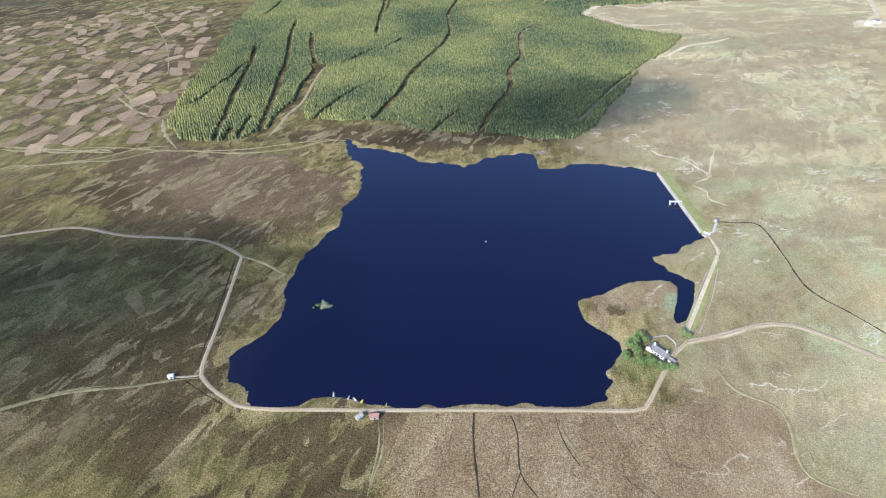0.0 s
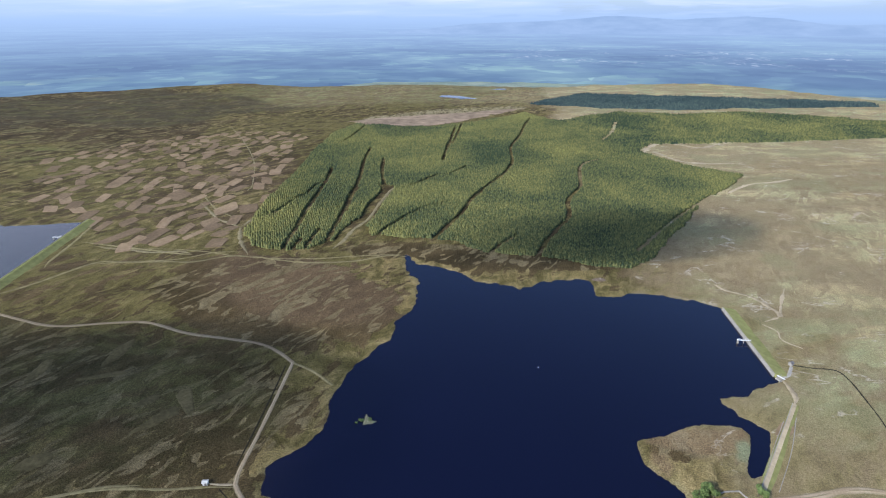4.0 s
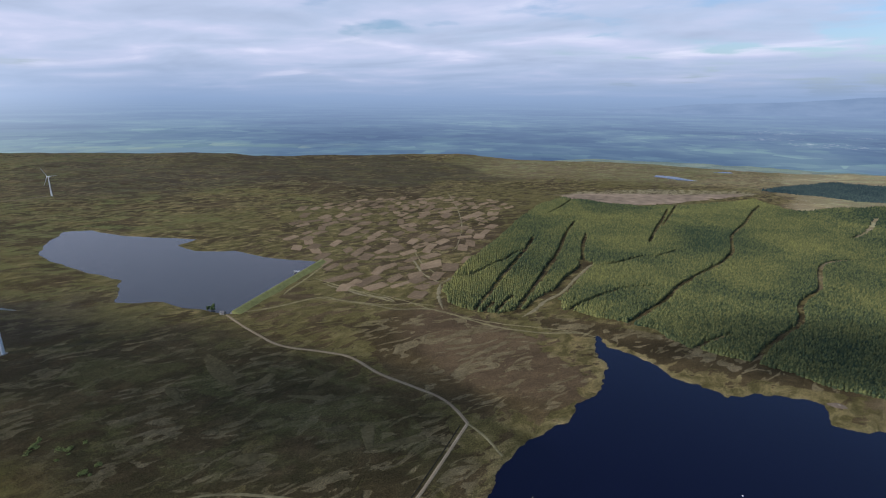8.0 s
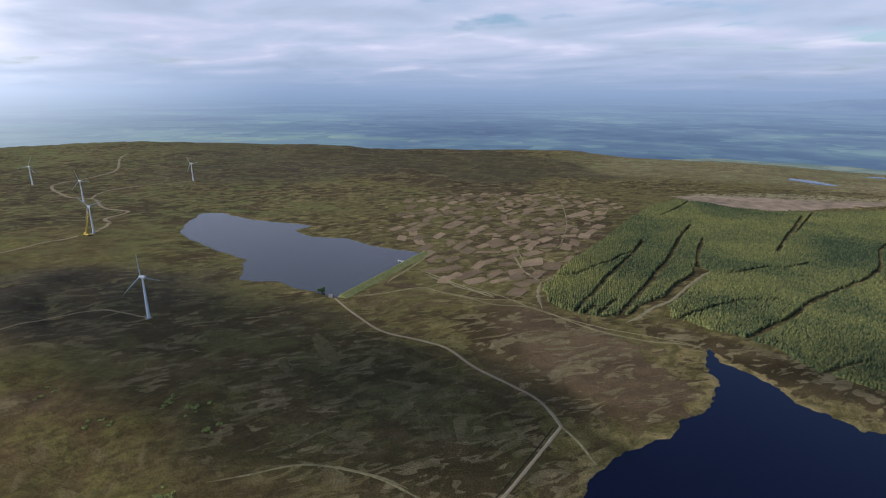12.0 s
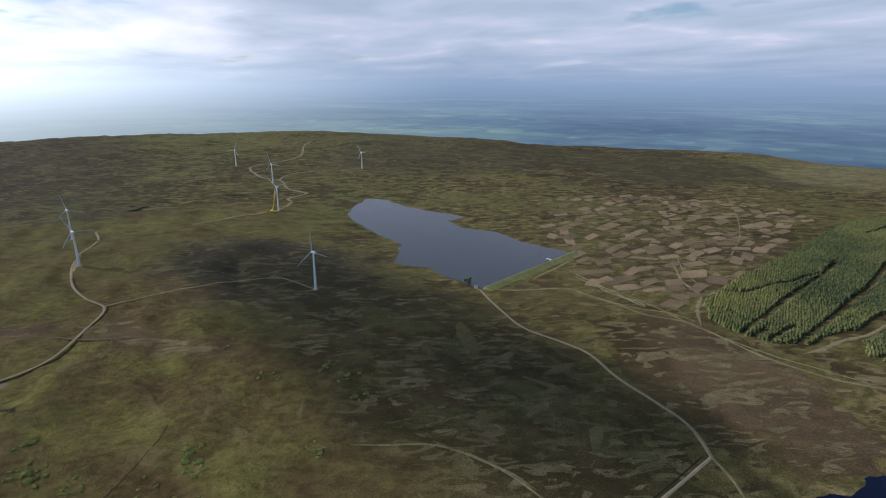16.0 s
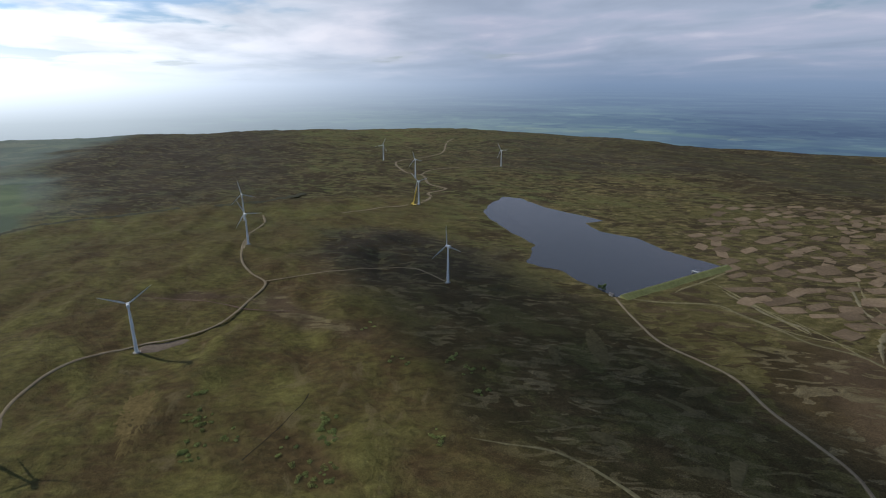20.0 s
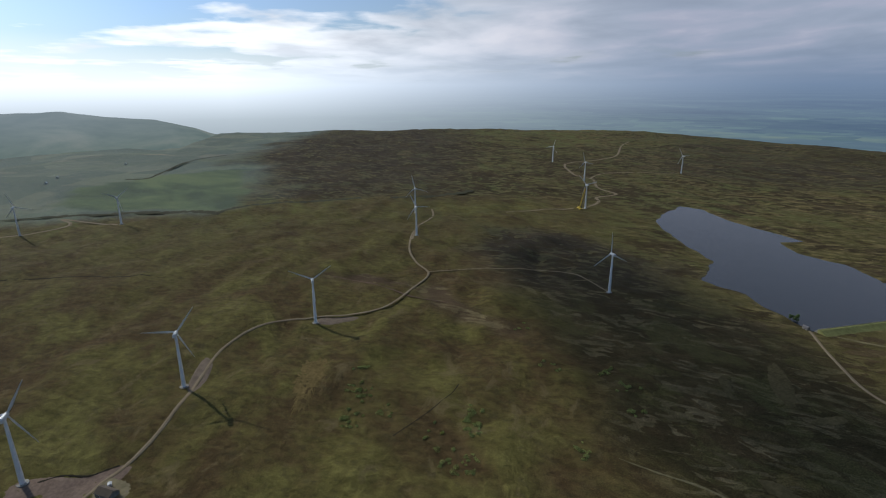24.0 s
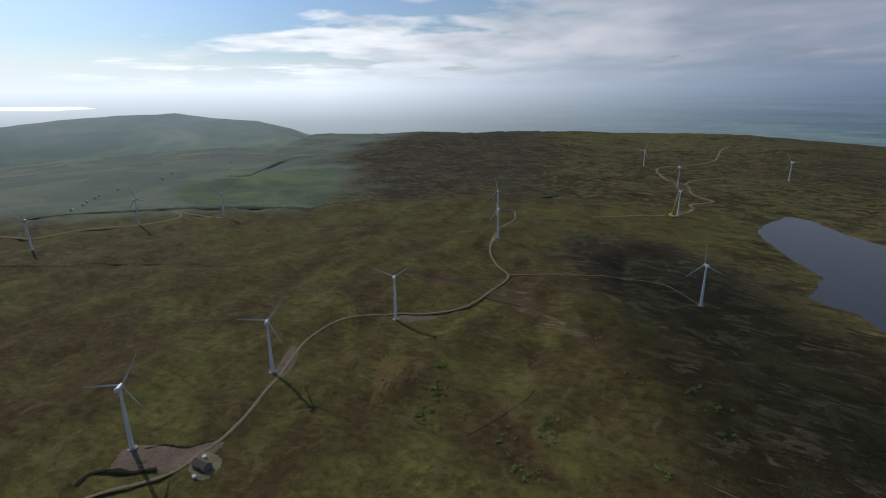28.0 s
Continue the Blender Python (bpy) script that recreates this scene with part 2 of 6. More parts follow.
    sedge = k.ramp(sedge, [(0.36, (0.140, 0.092, 0.045)), (0.46, (0.182, 0.126, 0.064)), (0.54, (0.212, 0.151, 0.079)), (0.64, (0.282, 0.221, 0.124))])
    col = k.mix(k.math("MULTIPLY", warm, 0.92), col, sedge)
    # thin pale threads of trodden or washed ground in the smooth grassland
    stain = k.math("ADD", k.noise(k.drawn_out(at, 8, 1.8), 0.017, 8, 0.64, 0.35), k.math("MULTIPLY", brown, 0.26))
    col = k.mix(k.math("MULTIPLY", k.math("MULTIPLY", k.ramp(stain, [(0.535, 0.0), (0.60, 1.0)]), soft), 0.62), col, k.ramp(mid, [(0.35, (0.165, 0.120, 0.064)), (0.65, (0.222, 0.170, 0.095))]))
    sward = k.noise(k.drawn_out(at, 30, 1.5), 0.011, 7, 0.60, 0.4)
    col = k.mix(k.math("MULTIPLY", k.math("MULTIPLY", k.ramp(sward, [(0.54, 0.0), (0.60, 1.0)]), k.math("MULTIPLY", soft, green)), 0.55), col, (0.215, 0.218, 0.105))
    thread = k.math("ABSOLUTE", k.math("SUBTRACT", k.noise(k.drawn_out(at, 12, 2.0), 0.019, 5, 0.60, 0.6), 0.5))
    thread = k.math("MULTIPLY", k.ramp(thread, [(0.003, 1.0), (0.009, 0.0)]), k.ramp(k.noise(at, 0.03, 3, 0.6), [(0.50, 0.0), (0.58, 1.0)]))
    col = k.mix(k.math("MULTIPLY", k.math("MULTIPLY", thread, soft), 0.62), col, (0.46, 0.40, 0.30))
    # enclosed fields of the low country, distance haze painted into their pale teal
    cells = k.n("ShaderNodeTexVoronoi", Vector=k.mapped(at, scale=(0.9, 1.4, 1)), Scale=0.007, Randomness=0.9).outputs["Color"]
    cell = k.n("ShaderNodeSeparateColor", i0=cells).outputs[0]
    fields = k.ramp(cell, [(0.0, (0.155, 0.198, 0.170)), (0.35, (0.198, 0.240, 0.194)), (0.6, (0.248, 0.280, 0.220)), (0.8, (0.205, 0.255, 0.190)), (1.0, (0.290, 0.290, 0.225))])
    fields = k.mix(k.ramp(huge, [(0.45, 0.0), (0.58, 0.85)]), fields, (0.155, 0.200, 0.175))
    col = k.mix(hazed_farm, col, fields)
    meadow = k.noise(k.drawn_out(at, 60, 1.8), 0.008, 6, 0.6, 0.5)
    col = k.mix(k.math("MULTIPLY", inbye, 0.9), col, k.ramp(meadow, [(0.40, (0.095, 0.120, 0.075)), (0.50, (0.128, 0.160, 0.084)), (0.60, (0.170, 0.205, 0.098))]))
    col = k.mix(reed, col, k.ramp(tuft, [(0.35, (0.155, 0.165, 0.085)), (0.65, (0.240, 0.245, 0.140))]))
    col = k.mix(k.math("MULTIPLY", wet, k.ramp(k.math("ADD", k.math("MULTIPLY", tuft, 0.5), k.math("MULTIPLY", mid, 0.5)), [(0.44, 0.0), (0.56, 1.0)])), col, (0.27, 0.228, 0.130))
    col = k.mix(isle, col, k.ramp(tuft, [(0.35, (0.12, 0.12, 0.065)), (0.65, (0.235, 0.225, 0.14))]))
    # single tussocks, each of its own tone, with shade painted dark between them
    cell1 = k.n("ShaderNodeTexVoronoi", Vector=k.drawn_out(at, 20, 1.25), Scale=1.8, Randomness=1.0)
    own = k.n("ShaderNodeSeparateColor", i0=cell1.outputs["Color"]).outputs[0]
    crown = k.ramp(cell1.outputs["Distance"], [(0.10, 1.25), (0.45, 1.0), (0.75, 0.48)])
    tussock = k.mix(1.0, crown, k.ramp(own, [(0.0, 0.68), (1.0, 1.34)]), "MULTIPLY")
    fleck = k.ramp(k.math("ADD", k.math("MULTIPLY", tuft, 0.6), k.math("MULTIPLY", grain, 0.4)), [(0.37, 0.58), (0.5, 1.0), (0.63, 1.42)])
    col = k.mix(1.0, col, k.mix(rugged, (1.0, 1.0, 1.0), tussock), "MULTIPLY")
    col = k.mix(1.0, col, k.mix(k.math("ADD", rugged, 0.12, clamp=True), (1.0, 1.0, 1.0), fleck), "MULTIPLY")
    s = k.n("ShaderNodeBsdfPrincipled", Base_Color=col, Roughness=0.95)
    s.inputs["Specular IOR Level"].default_value = 0.05
    hgt = k.math("ADD", k.math("MULTIPLY", tuft, k.math("ADD", 0.3, k.math("MULTIPLY", rugged, 0.7))), k.math("ADD", k.math("MULTIPLY", grain, 0.22), k.math("MULTIPLY", mid, k.math("ADD", 0.9, k.math("MULTIPLY", k.math("MULTIPLY", crisp, k.math("SUBTRACT", 1.0, ridge)), 1.5)))))
    hgt = k.math("ADD", hgt, k.math("MULTIPLY", k.math("ADD", swell, k.math("MULTIPLY", hummock, 0.28)), k.math("MULTIPLY", ridge, 8.0)))
    hgt = k.math("ADD", hgt, k.math("MULTIPLY", is_heath, k.math("MULTIPLY", crisp, 0.5)))
    hgt = k.math("SUBTRACT", hgt, k.math("MULTIPLY", k.math("MULTIPLY", cell1.outputs["Distance"], rugged), 0.35))
    k.put(s, "Normal", k.n("ShaderNodeBump", Strength=0.85, Distance=1.0, Height=hgt))
    finish(k, s)
    return m


def water_material(name, deep, ripple, rough):
    m, k = material(name)
    at = k.n("ShaderNodeTexCoord").outputs["Object"]
    w = k.noise(k.mapped(at, rot=(0, 0, 0.6), scale=(1.0, 0.35, 1)), 0.5, 4, 0.6, 0.4)
    gust = k.noise(at, 0.008, 4, 0.6, 0.5)
    s = k.n("ShaderNodeBsdfPrincipled", Base_Color=k.mix(gust, deep, tuple(c * 1.35 for c in deep)), Roughness=k.math("ADD", rough, k.math("MULTIPLY", gust, 0.08)), IOR=1.333)
    k.put(s, "Normal", k.n("ShaderNodeBump", Strength=ripple, Distance=0.3, Height=w))
    finish(k, s)
    return m


def track_material(name="gravel_track", tone=1.0):
    m, k = material(name)
    at = k.n("ShaderNodeTexCoord").outputs["Object"]
    uv = k.n("ShaderNodeTexCoord").outputs["UV"]
    across = k.n("ShaderNodeSeparateXYZ", i0=uv).outputs[0]
    a, b = k.noise(at, 0.9, 5, 0.65), k.noise(at, 0.06, 3, 0.5)
    col = k.ramp(k.math("ADD", k.math("MULTIPLY", a, 0.5), k.math("MULTIPLY", b, 0.5)), [(0.32, (0.225, 0.165, 0.098)), (0.5, (0.345, 0.265, 0.168)), (0.68, (0.45, 0.365, 0.250))])
    strip = k.math("ABSOLUTE", k.math("SUBTRACT", across, 0.5))
    turf = k.math("MULTIPLY", k.ramp(strip, [(0.06, 1.0), (0.13, 0.0)]), k.ramp(b, [(0.42, 0.0), (0.55, 0.7)]))
    edge = k.math("MULTIPLY", k.ramp(strip, [(0.36, 0.0), (0.48, 1.0)]), k.ramp(a, [(0.4, 0.2), (0.6, 0.9)]))
    col = k.mix(k.math("MAXIMUM", turf, edge), col, (0.15, 0.135, 0.065))
    col = k.mix(1.0, col, (tone, tone, tone), "MULTIPLY")
    s = k.n("ShaderNodeBsdfPrincipled", Base_Color=col, Roughness=0.95)
    s.inputs["Specular IOR Level"].default_value = 0.05
    k.put(s, "Normal", k.n("ShaderNodeBump", Strength=0.6, Distance=0.08, Height=a))
    finish(k, s)
    return m


def needle_material(name, dark, light, tip):
    m, k = material(name)
    at = k.n("ShaderNodeTexCoord").outputs["Object"]
    rnd = k.n("ShaderNodeNewGeometry").outputs["Random Per Island"]
    stand = k.noise(at, 0.006, 4, 0.55, 0.6)
    f = k.math("ADD", k.math("MULTIPLY", rnd, 0.5), k.math("MULTIPLY", k.math("SUBTRACT", stand, 0.37), 1.5))
    col = k.ramp(f, [(0.1, dark), (0.5, light), (0.9, tip)])
    col = k.mix(1.0, col, k.ramp(k.noise(at, 1.1, 4, 0.7), [(0.3, 0.6), (0.7, 1.35)]), "MULTIPLY")
    s = k.n("ShaderNodeBsdfPrincipled", Base_Color=col, Roughness=0.85)
    s.inputs["Specular IOR Level"].default_value = 0.1
    finish(k, s)
    return m


def distance_material():
    """Far low country under haze, seen many kilometres off: it glows as air does."""
    m, k = material("far_distance")
    at = k.n("ShaderNodeTexCoord").outputs["Object"]
    sep = k.n("ShaderNodeSeparateXYZ", i0=at)
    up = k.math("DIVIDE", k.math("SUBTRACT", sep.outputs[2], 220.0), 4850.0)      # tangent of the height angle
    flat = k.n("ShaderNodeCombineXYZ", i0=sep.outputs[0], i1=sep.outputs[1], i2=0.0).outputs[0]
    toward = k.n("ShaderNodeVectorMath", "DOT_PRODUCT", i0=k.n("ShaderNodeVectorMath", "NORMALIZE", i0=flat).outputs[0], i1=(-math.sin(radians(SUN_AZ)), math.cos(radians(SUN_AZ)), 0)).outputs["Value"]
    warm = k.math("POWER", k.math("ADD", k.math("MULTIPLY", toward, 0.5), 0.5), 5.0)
    # the way from the middle meets low ground far below: fields, woods and towns lie on that plan
    fall = k.math("DIVIDE", 430.0, k.math("MAXIMUM", k.math("MULTIPLY", up, -4850.0), 8.0))
    plan = k.n("ShaderNodeVectorMath", "SCALE", i0=flat)
    k.put(plan, "Scale", fall)
    plan = plan.outputs[0]
    cells = k.n("ShaderNodeTexVoronoi", Vector=plan, Scale=0.0042, Randomness=0.9).outputs["Color"]
    cell = k.n("ShaderNodeSeparateColor", i0=cells).outputs[0]
    spread = k.noise(plan, 0.00028, 6, 0.62, 0.3)
    woods = k.noise(plan, 0.0011, 6, 0.62, 0.3)
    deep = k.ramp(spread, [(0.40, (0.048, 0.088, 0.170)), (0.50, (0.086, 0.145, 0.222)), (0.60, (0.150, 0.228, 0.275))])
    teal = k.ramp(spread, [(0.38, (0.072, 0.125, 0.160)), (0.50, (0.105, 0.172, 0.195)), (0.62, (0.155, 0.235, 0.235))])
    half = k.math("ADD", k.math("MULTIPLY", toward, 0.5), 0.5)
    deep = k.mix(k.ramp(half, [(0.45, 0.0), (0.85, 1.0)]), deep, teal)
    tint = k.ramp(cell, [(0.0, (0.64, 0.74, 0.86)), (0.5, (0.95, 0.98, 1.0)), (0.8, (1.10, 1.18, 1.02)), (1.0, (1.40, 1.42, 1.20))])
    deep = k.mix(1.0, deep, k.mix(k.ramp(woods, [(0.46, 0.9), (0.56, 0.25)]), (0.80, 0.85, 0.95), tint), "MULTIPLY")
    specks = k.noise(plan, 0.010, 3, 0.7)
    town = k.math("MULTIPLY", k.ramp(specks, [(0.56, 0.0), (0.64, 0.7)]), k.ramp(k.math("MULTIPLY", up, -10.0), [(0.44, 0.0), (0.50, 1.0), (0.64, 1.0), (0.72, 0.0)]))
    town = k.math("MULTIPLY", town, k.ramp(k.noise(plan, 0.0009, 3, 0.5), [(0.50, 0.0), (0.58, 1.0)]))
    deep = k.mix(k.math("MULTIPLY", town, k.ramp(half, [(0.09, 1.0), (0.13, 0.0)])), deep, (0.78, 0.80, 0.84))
    # a sunlit band of fields is painted into the emitted colour
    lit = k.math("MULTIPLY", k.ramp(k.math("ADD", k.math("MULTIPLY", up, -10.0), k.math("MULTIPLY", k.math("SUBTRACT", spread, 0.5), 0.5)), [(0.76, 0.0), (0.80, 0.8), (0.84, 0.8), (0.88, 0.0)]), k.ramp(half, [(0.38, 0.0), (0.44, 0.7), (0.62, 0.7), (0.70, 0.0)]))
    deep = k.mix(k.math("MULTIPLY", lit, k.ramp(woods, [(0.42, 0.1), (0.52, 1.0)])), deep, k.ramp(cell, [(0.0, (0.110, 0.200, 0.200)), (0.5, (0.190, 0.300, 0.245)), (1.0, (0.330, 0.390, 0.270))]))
    # haze is painted too: emission fades to air colour upwards, paler sunward
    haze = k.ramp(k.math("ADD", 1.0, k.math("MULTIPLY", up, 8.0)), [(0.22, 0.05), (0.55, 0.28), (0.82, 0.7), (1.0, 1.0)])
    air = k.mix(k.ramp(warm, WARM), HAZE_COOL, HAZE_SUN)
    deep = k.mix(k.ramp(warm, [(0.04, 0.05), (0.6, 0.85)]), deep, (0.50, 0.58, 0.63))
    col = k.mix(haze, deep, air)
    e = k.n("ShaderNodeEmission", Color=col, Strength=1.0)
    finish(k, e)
    return m


M_GROUND = ground_material()
M_LAKE = water_material("deep_lake_water", (0.0022, 0.0030, 0.0125), 0.25, 0.05)
M_LAKE2 = water_material("grey_lake_water", (0.012, 0.016, 0.022), 0.5, 0.12)
M_TRACK = track_material("gravel_track", 0.86)
M_TRACK_DARK = track_material("dusty_stone_track", 0.68)
M_SPRUCE = needle_material("spruce_needles", (0.026, 0.042, 0.023), (0.095, 0.102, 0.037), (0.180, 0.168, 0.053))
# for the far block: dark needles greyed blue to carry painted distance haze
M_SPRUCE_DARK = needle_material("hazed_spruce_needles", (0.022, 0.038, 0.038), (0.042, 0.062, 0.056), (0.070, 0.094, 0.074))
M_FAR = distance_material()
M_WHITE = surface("white_paint", (0.62, 0.61, 0.58), 0.4, grain=0.06, dark=0.9, scale=0.5)
M_TOWER = surface("grey_white_steel", (0.74, 0.73, 0.70), 0.35, grain=0.05, dark=0.92, scale=0.3)
M_CONC = surface("weathered_concrete", (0.27, 0.25, 0.21), 0.9, grain=0.3, scale=0.6, bump=0.03)
M_STONE = surface("pale_pitching_stone", (0.24, 0.22, 0.185), 0.9, grain=0.3, scale=0.9, bump=0.05)
M_SLATE = surface("grey_slate", (0.115, 0.105, 0.100), 0.7, grain=0.3, scale=1.5)
M_RED = surface("red_painted_tin", (0.17, 0.080, 0.062), 0.6, grain=0.2, scale=0.8)
M_TURF = surface("mown_turf", (0.195, 0.195, 0.070), 0.95, grain=0.3, scale=0.25, bump=0.1, spec=0.08)
M_PEAT = surface("cut_peat", (0.176, 0.125, 0.074), 0.95, grain=0.35, scale=0.35, bump=0.1, spec=0.05, vary=0.55, dark=0.7)
M_YELLOW = surface("yellow_paint", (0.65, 0.45, 0.06), 0.5, grain=0.1)
M_DARK = surface("dark_window_glass", (0.03, 0.035, 0.04), 0.15, grain=0.1, spec=0.5)
M_BARK = surface("bark", (0.10, 0.075, 0.05), 0.9)
M_DIRT = surface("bare_brown_earth", (0.150, 0.114, 0.080), 0.95, grain=0.3, scale=0.3, bump=0.1, spec=0.08)
M_DITCH = surface("wet_black_peat", (0.032, 0.028, 0.019), 0.95, grain=0.3, spec=0.02)
M_GULLY = surface("dark_heather_bank", (0.072, 0.068, 0.042), 0.95, grain=0.4, scale=0.3, bump=0.2, spec=0.02)
M_PATH = surface("trodden_pale_grass", (0.180, 0.152, 0.076), 0.95, grain=0.4, scale=0.35, bump=0.1, spec=0.05, dark=0.6)
M_PATH_PALE = surface("worn_pale_earth", (0.185, 0.155, 0.088), 0.95, grain=0.4, scale=0.3, bump=0.1, spec=0.05, dark=0.6)
M_BURN = surface("regrown_burnt_heath", (0.092, 0.074, 0.034), 0.95, grain=0.5, scale=0.5, bump=0.25, spec=0.03, dark=0.6)
M_GOLD = surface("golden_dry_grass", (0.128, 0.094, 0.036), 0.95, grain=0.5, scale=0.4, bump=0.25, spec=0.03, dark=0.5)
M_PINK = surface("brash_of_felled_trees", (0.245, 0.182, 0.122), 0.95, grain=0.6, dark=0.5, scale=0.045, bump=0.1, spec=0.05)
M_LEAF = needle_material("broad_leaves", (0.060, 0.090, 0.030), (0.110, 0.150, 0.048), (0.175, 0.210, 0.075))
M_GORSE = needle_material("gorse_leaves", (0.190, 0.215, 0.062), (0.270, 0.300, 0.092), (0.340, 0.360, 0.135))
M_REDGRAVEL = surface("reddish_gravel", (0.162, 0.116, 0.084), 0.95, grain=0.35, scale=0.5, bump=0.1, spec=0.06)
M_REDPEAT = surface("eroded_red_peat", (0.120, 0.078, 0.055), 0.95, grain=0.3, scale=0.3, bump=0.1, spec=0.05)
M_SAND = surface("pale_sandy_earth", (0.330, 0.268, 0.172), 0.95, grain=0.35, scale=0.3, bump=0.1, spec=0.05)
M_RENDER = surface("white_rendered_wall", (0.50, 0.485, 0.44), 0.8, grain=0.1, dark=0.8, scale=0.8)
M_ROCK = surface("pale_bare_rock", (0.22, 0.185, 0.14), 0.9, grain=0.3, scale=0.7, bump=0.1)
M_CAR = surface("dark_car_paint", (0.045, 0.047, 0.052), 0.3, grain=0.05, dark=0.9, spec=0.5)
M_HULL = surface("white_boat_hull", (0.50, 0.49, 0.45), 0.4, grain=0.1)
M_HULL_Y = surface("yellow_boat_hull", (0.62, 0.52, 0.10), 0.4, grain=0.1)


def cloud_material():
    """Thin broken cloud that lets part of the sun through, least in its middle."""
    m, k = material("thin_cloud")
    at = k.n("ShaderNodeTexCoord").outputs["Object"]
    flat = k.n("ShaderNodeVectorMath", "MULTIPLY", i0=at, i1=(1, 1, 0)).outputs[0]
    out = k.n("ShaderNodeVectorMath", "LENGTH", i0=flat).outputs["Value"]
    rag = k.noise(at, 2.2, 5, 0.6)
    dense = k.ramp(k.math("ADD", out, k.math("MULTIPLY", k.math("SUBTRACT", rag, 0.5), 0.7)), [(0.50, 0.50), (1.0, 0.0)])
    mixer = k.n("ShaderNodeMixShader", i0=dense, i1=k.n("ShaderNodeBsdfTransparent"), i2=k.n("ShaderNodeBsdfDiffuse", Color=(0.85, 0.85, 0.86, 1)))
    finish(k, mixer)
    return m


M_CLOUD = cloud_material()


def far_hill_material():
    m, k = material("far_hills")
    at = k.n("ShaderNodeTexCoord").outputs["Object"]
    # blue distance haze painted as emission, barely varied by folds
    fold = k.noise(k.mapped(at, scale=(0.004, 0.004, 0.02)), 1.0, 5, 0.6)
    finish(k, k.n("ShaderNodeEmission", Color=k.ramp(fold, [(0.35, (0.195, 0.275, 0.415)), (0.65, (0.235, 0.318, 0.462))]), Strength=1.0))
    return m


M_FAR_HILL = far_hill_material()


def hazy_hill_material():
    """A broad hill some kilometres off: what is seen is mostly lit air."""
    m, k = material("hazy_hill")
    at = k.n("ShaderNodeTexCoord").outputs["Object"]
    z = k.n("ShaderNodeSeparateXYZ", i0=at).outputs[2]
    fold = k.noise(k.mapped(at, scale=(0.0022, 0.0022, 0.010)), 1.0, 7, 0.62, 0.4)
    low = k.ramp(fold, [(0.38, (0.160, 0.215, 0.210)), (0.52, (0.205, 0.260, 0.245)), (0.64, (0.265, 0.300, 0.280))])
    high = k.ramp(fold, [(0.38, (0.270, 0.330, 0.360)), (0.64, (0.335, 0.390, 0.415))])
    # haze is put into the emission, which pales towards the crest
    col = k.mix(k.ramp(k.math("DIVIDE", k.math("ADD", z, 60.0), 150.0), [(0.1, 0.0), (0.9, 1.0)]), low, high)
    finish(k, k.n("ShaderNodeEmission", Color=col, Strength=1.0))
    return m


M_HAZY_HILL = hazy_hill_material()


def bright_water_material():
    m, k = material("sunlit_far_water")
    # the sun's glare off the water is painted as a flat bright emission
    finish(k, k.n("ShaderNodeEmission", Color=(2.1, 2.15, 2.2, 1), Strength=1.0))
    return m


M_BRIGHT_WATER = bright_water_material()


# ---- shared builders ----
def hashed(ix, iy, seed):
    n = (ix.astype(np.int64) * 374761393 + iy.astype(np.int64) * 668265263 + seed * 1442695041) & 0x7FFFFFFF
    n = ((n ^ (n >> 13)) * 1274126177) & 0x7FFFFFFF
    return ((n ^ (n >> 16)) & 0xFFFF) / 65535.0


def vnoise(x, y, seed=0):
    """Value noise from 0 to 1."""
    ix, iy = np.floor(x), np.floor(y)
    fx, fy = x - ix, y - iy
    fx, fy = fx * fx * (3 - 2 * fx), fy * fy * (3 - 2 * fy)
    a, b = hashed(ix, iy, seed), hashed(ix + 1, iy, seed)
    c, d = hashed(ix, iy + 1, seed), hashed(ix + 1, iy + 1, seed)
    return (a + (b - a) * fx) * (1 - fy) + (c + (d - c) * fx) * fy


def fbm(x, y, size, octaves=4, seed=0):
    v, amp, tot = 0.0, 1.0, 0.0
    for o in range(octaves):
        v = v + amp * vnoise(x / size + 17.3 * o, y / size - 9.1 * o, seed + o)
        tot, amp, size = tot + amp, amp * 0.5, size * 0.5
    return v / tot


def smooth(a, b, v):
    t = np.clip((v - a) / (b - a), 0, 1)
    return t * t * (3 - 2 * t)


def shore_distance(x, y, pts):
    """Distance to a closed outline: above 0 outside, below 0 inside."""
    best, inside = np.full(np.shape(x), 1e9), np.zeros(np.shape(x), bool)
    for (ax, ay), (bx, by) in zip(pts, pts[1:] + pts[:1]):
        dx, dy = bx - ax, by - ay
        t = np.clip(((x - ax) * dx + (y - ay) * dy) / (dx * dx + dy * dy + 1e-9), 0, 1)
        best = np.minimum(best, np.hypot(x - ax - t * dx, y - ay - t * dy))
        if dy:
            inside ^= ((ay > y) != (by > y)) & (x < (y - ay) / dy * dx + ax)
    return np.where(inside, -best, best)


def line_distance(x, y, pts):
    best = np.full(np.shape(x), 1e9)
    for (ax, ay), (bx, by) in zip(pts, pts[1:]):
        dx, dy = bx - ax, by - ay
        t = np.clip(((x - ax) * dx + (y - ay) * dy) / (dx * dx + dy * dy + 1e-9), 0, 1)
        best = np.minimum(best, np.hypot(x - ax - t * dx, y - ay - t * dy))
    return best


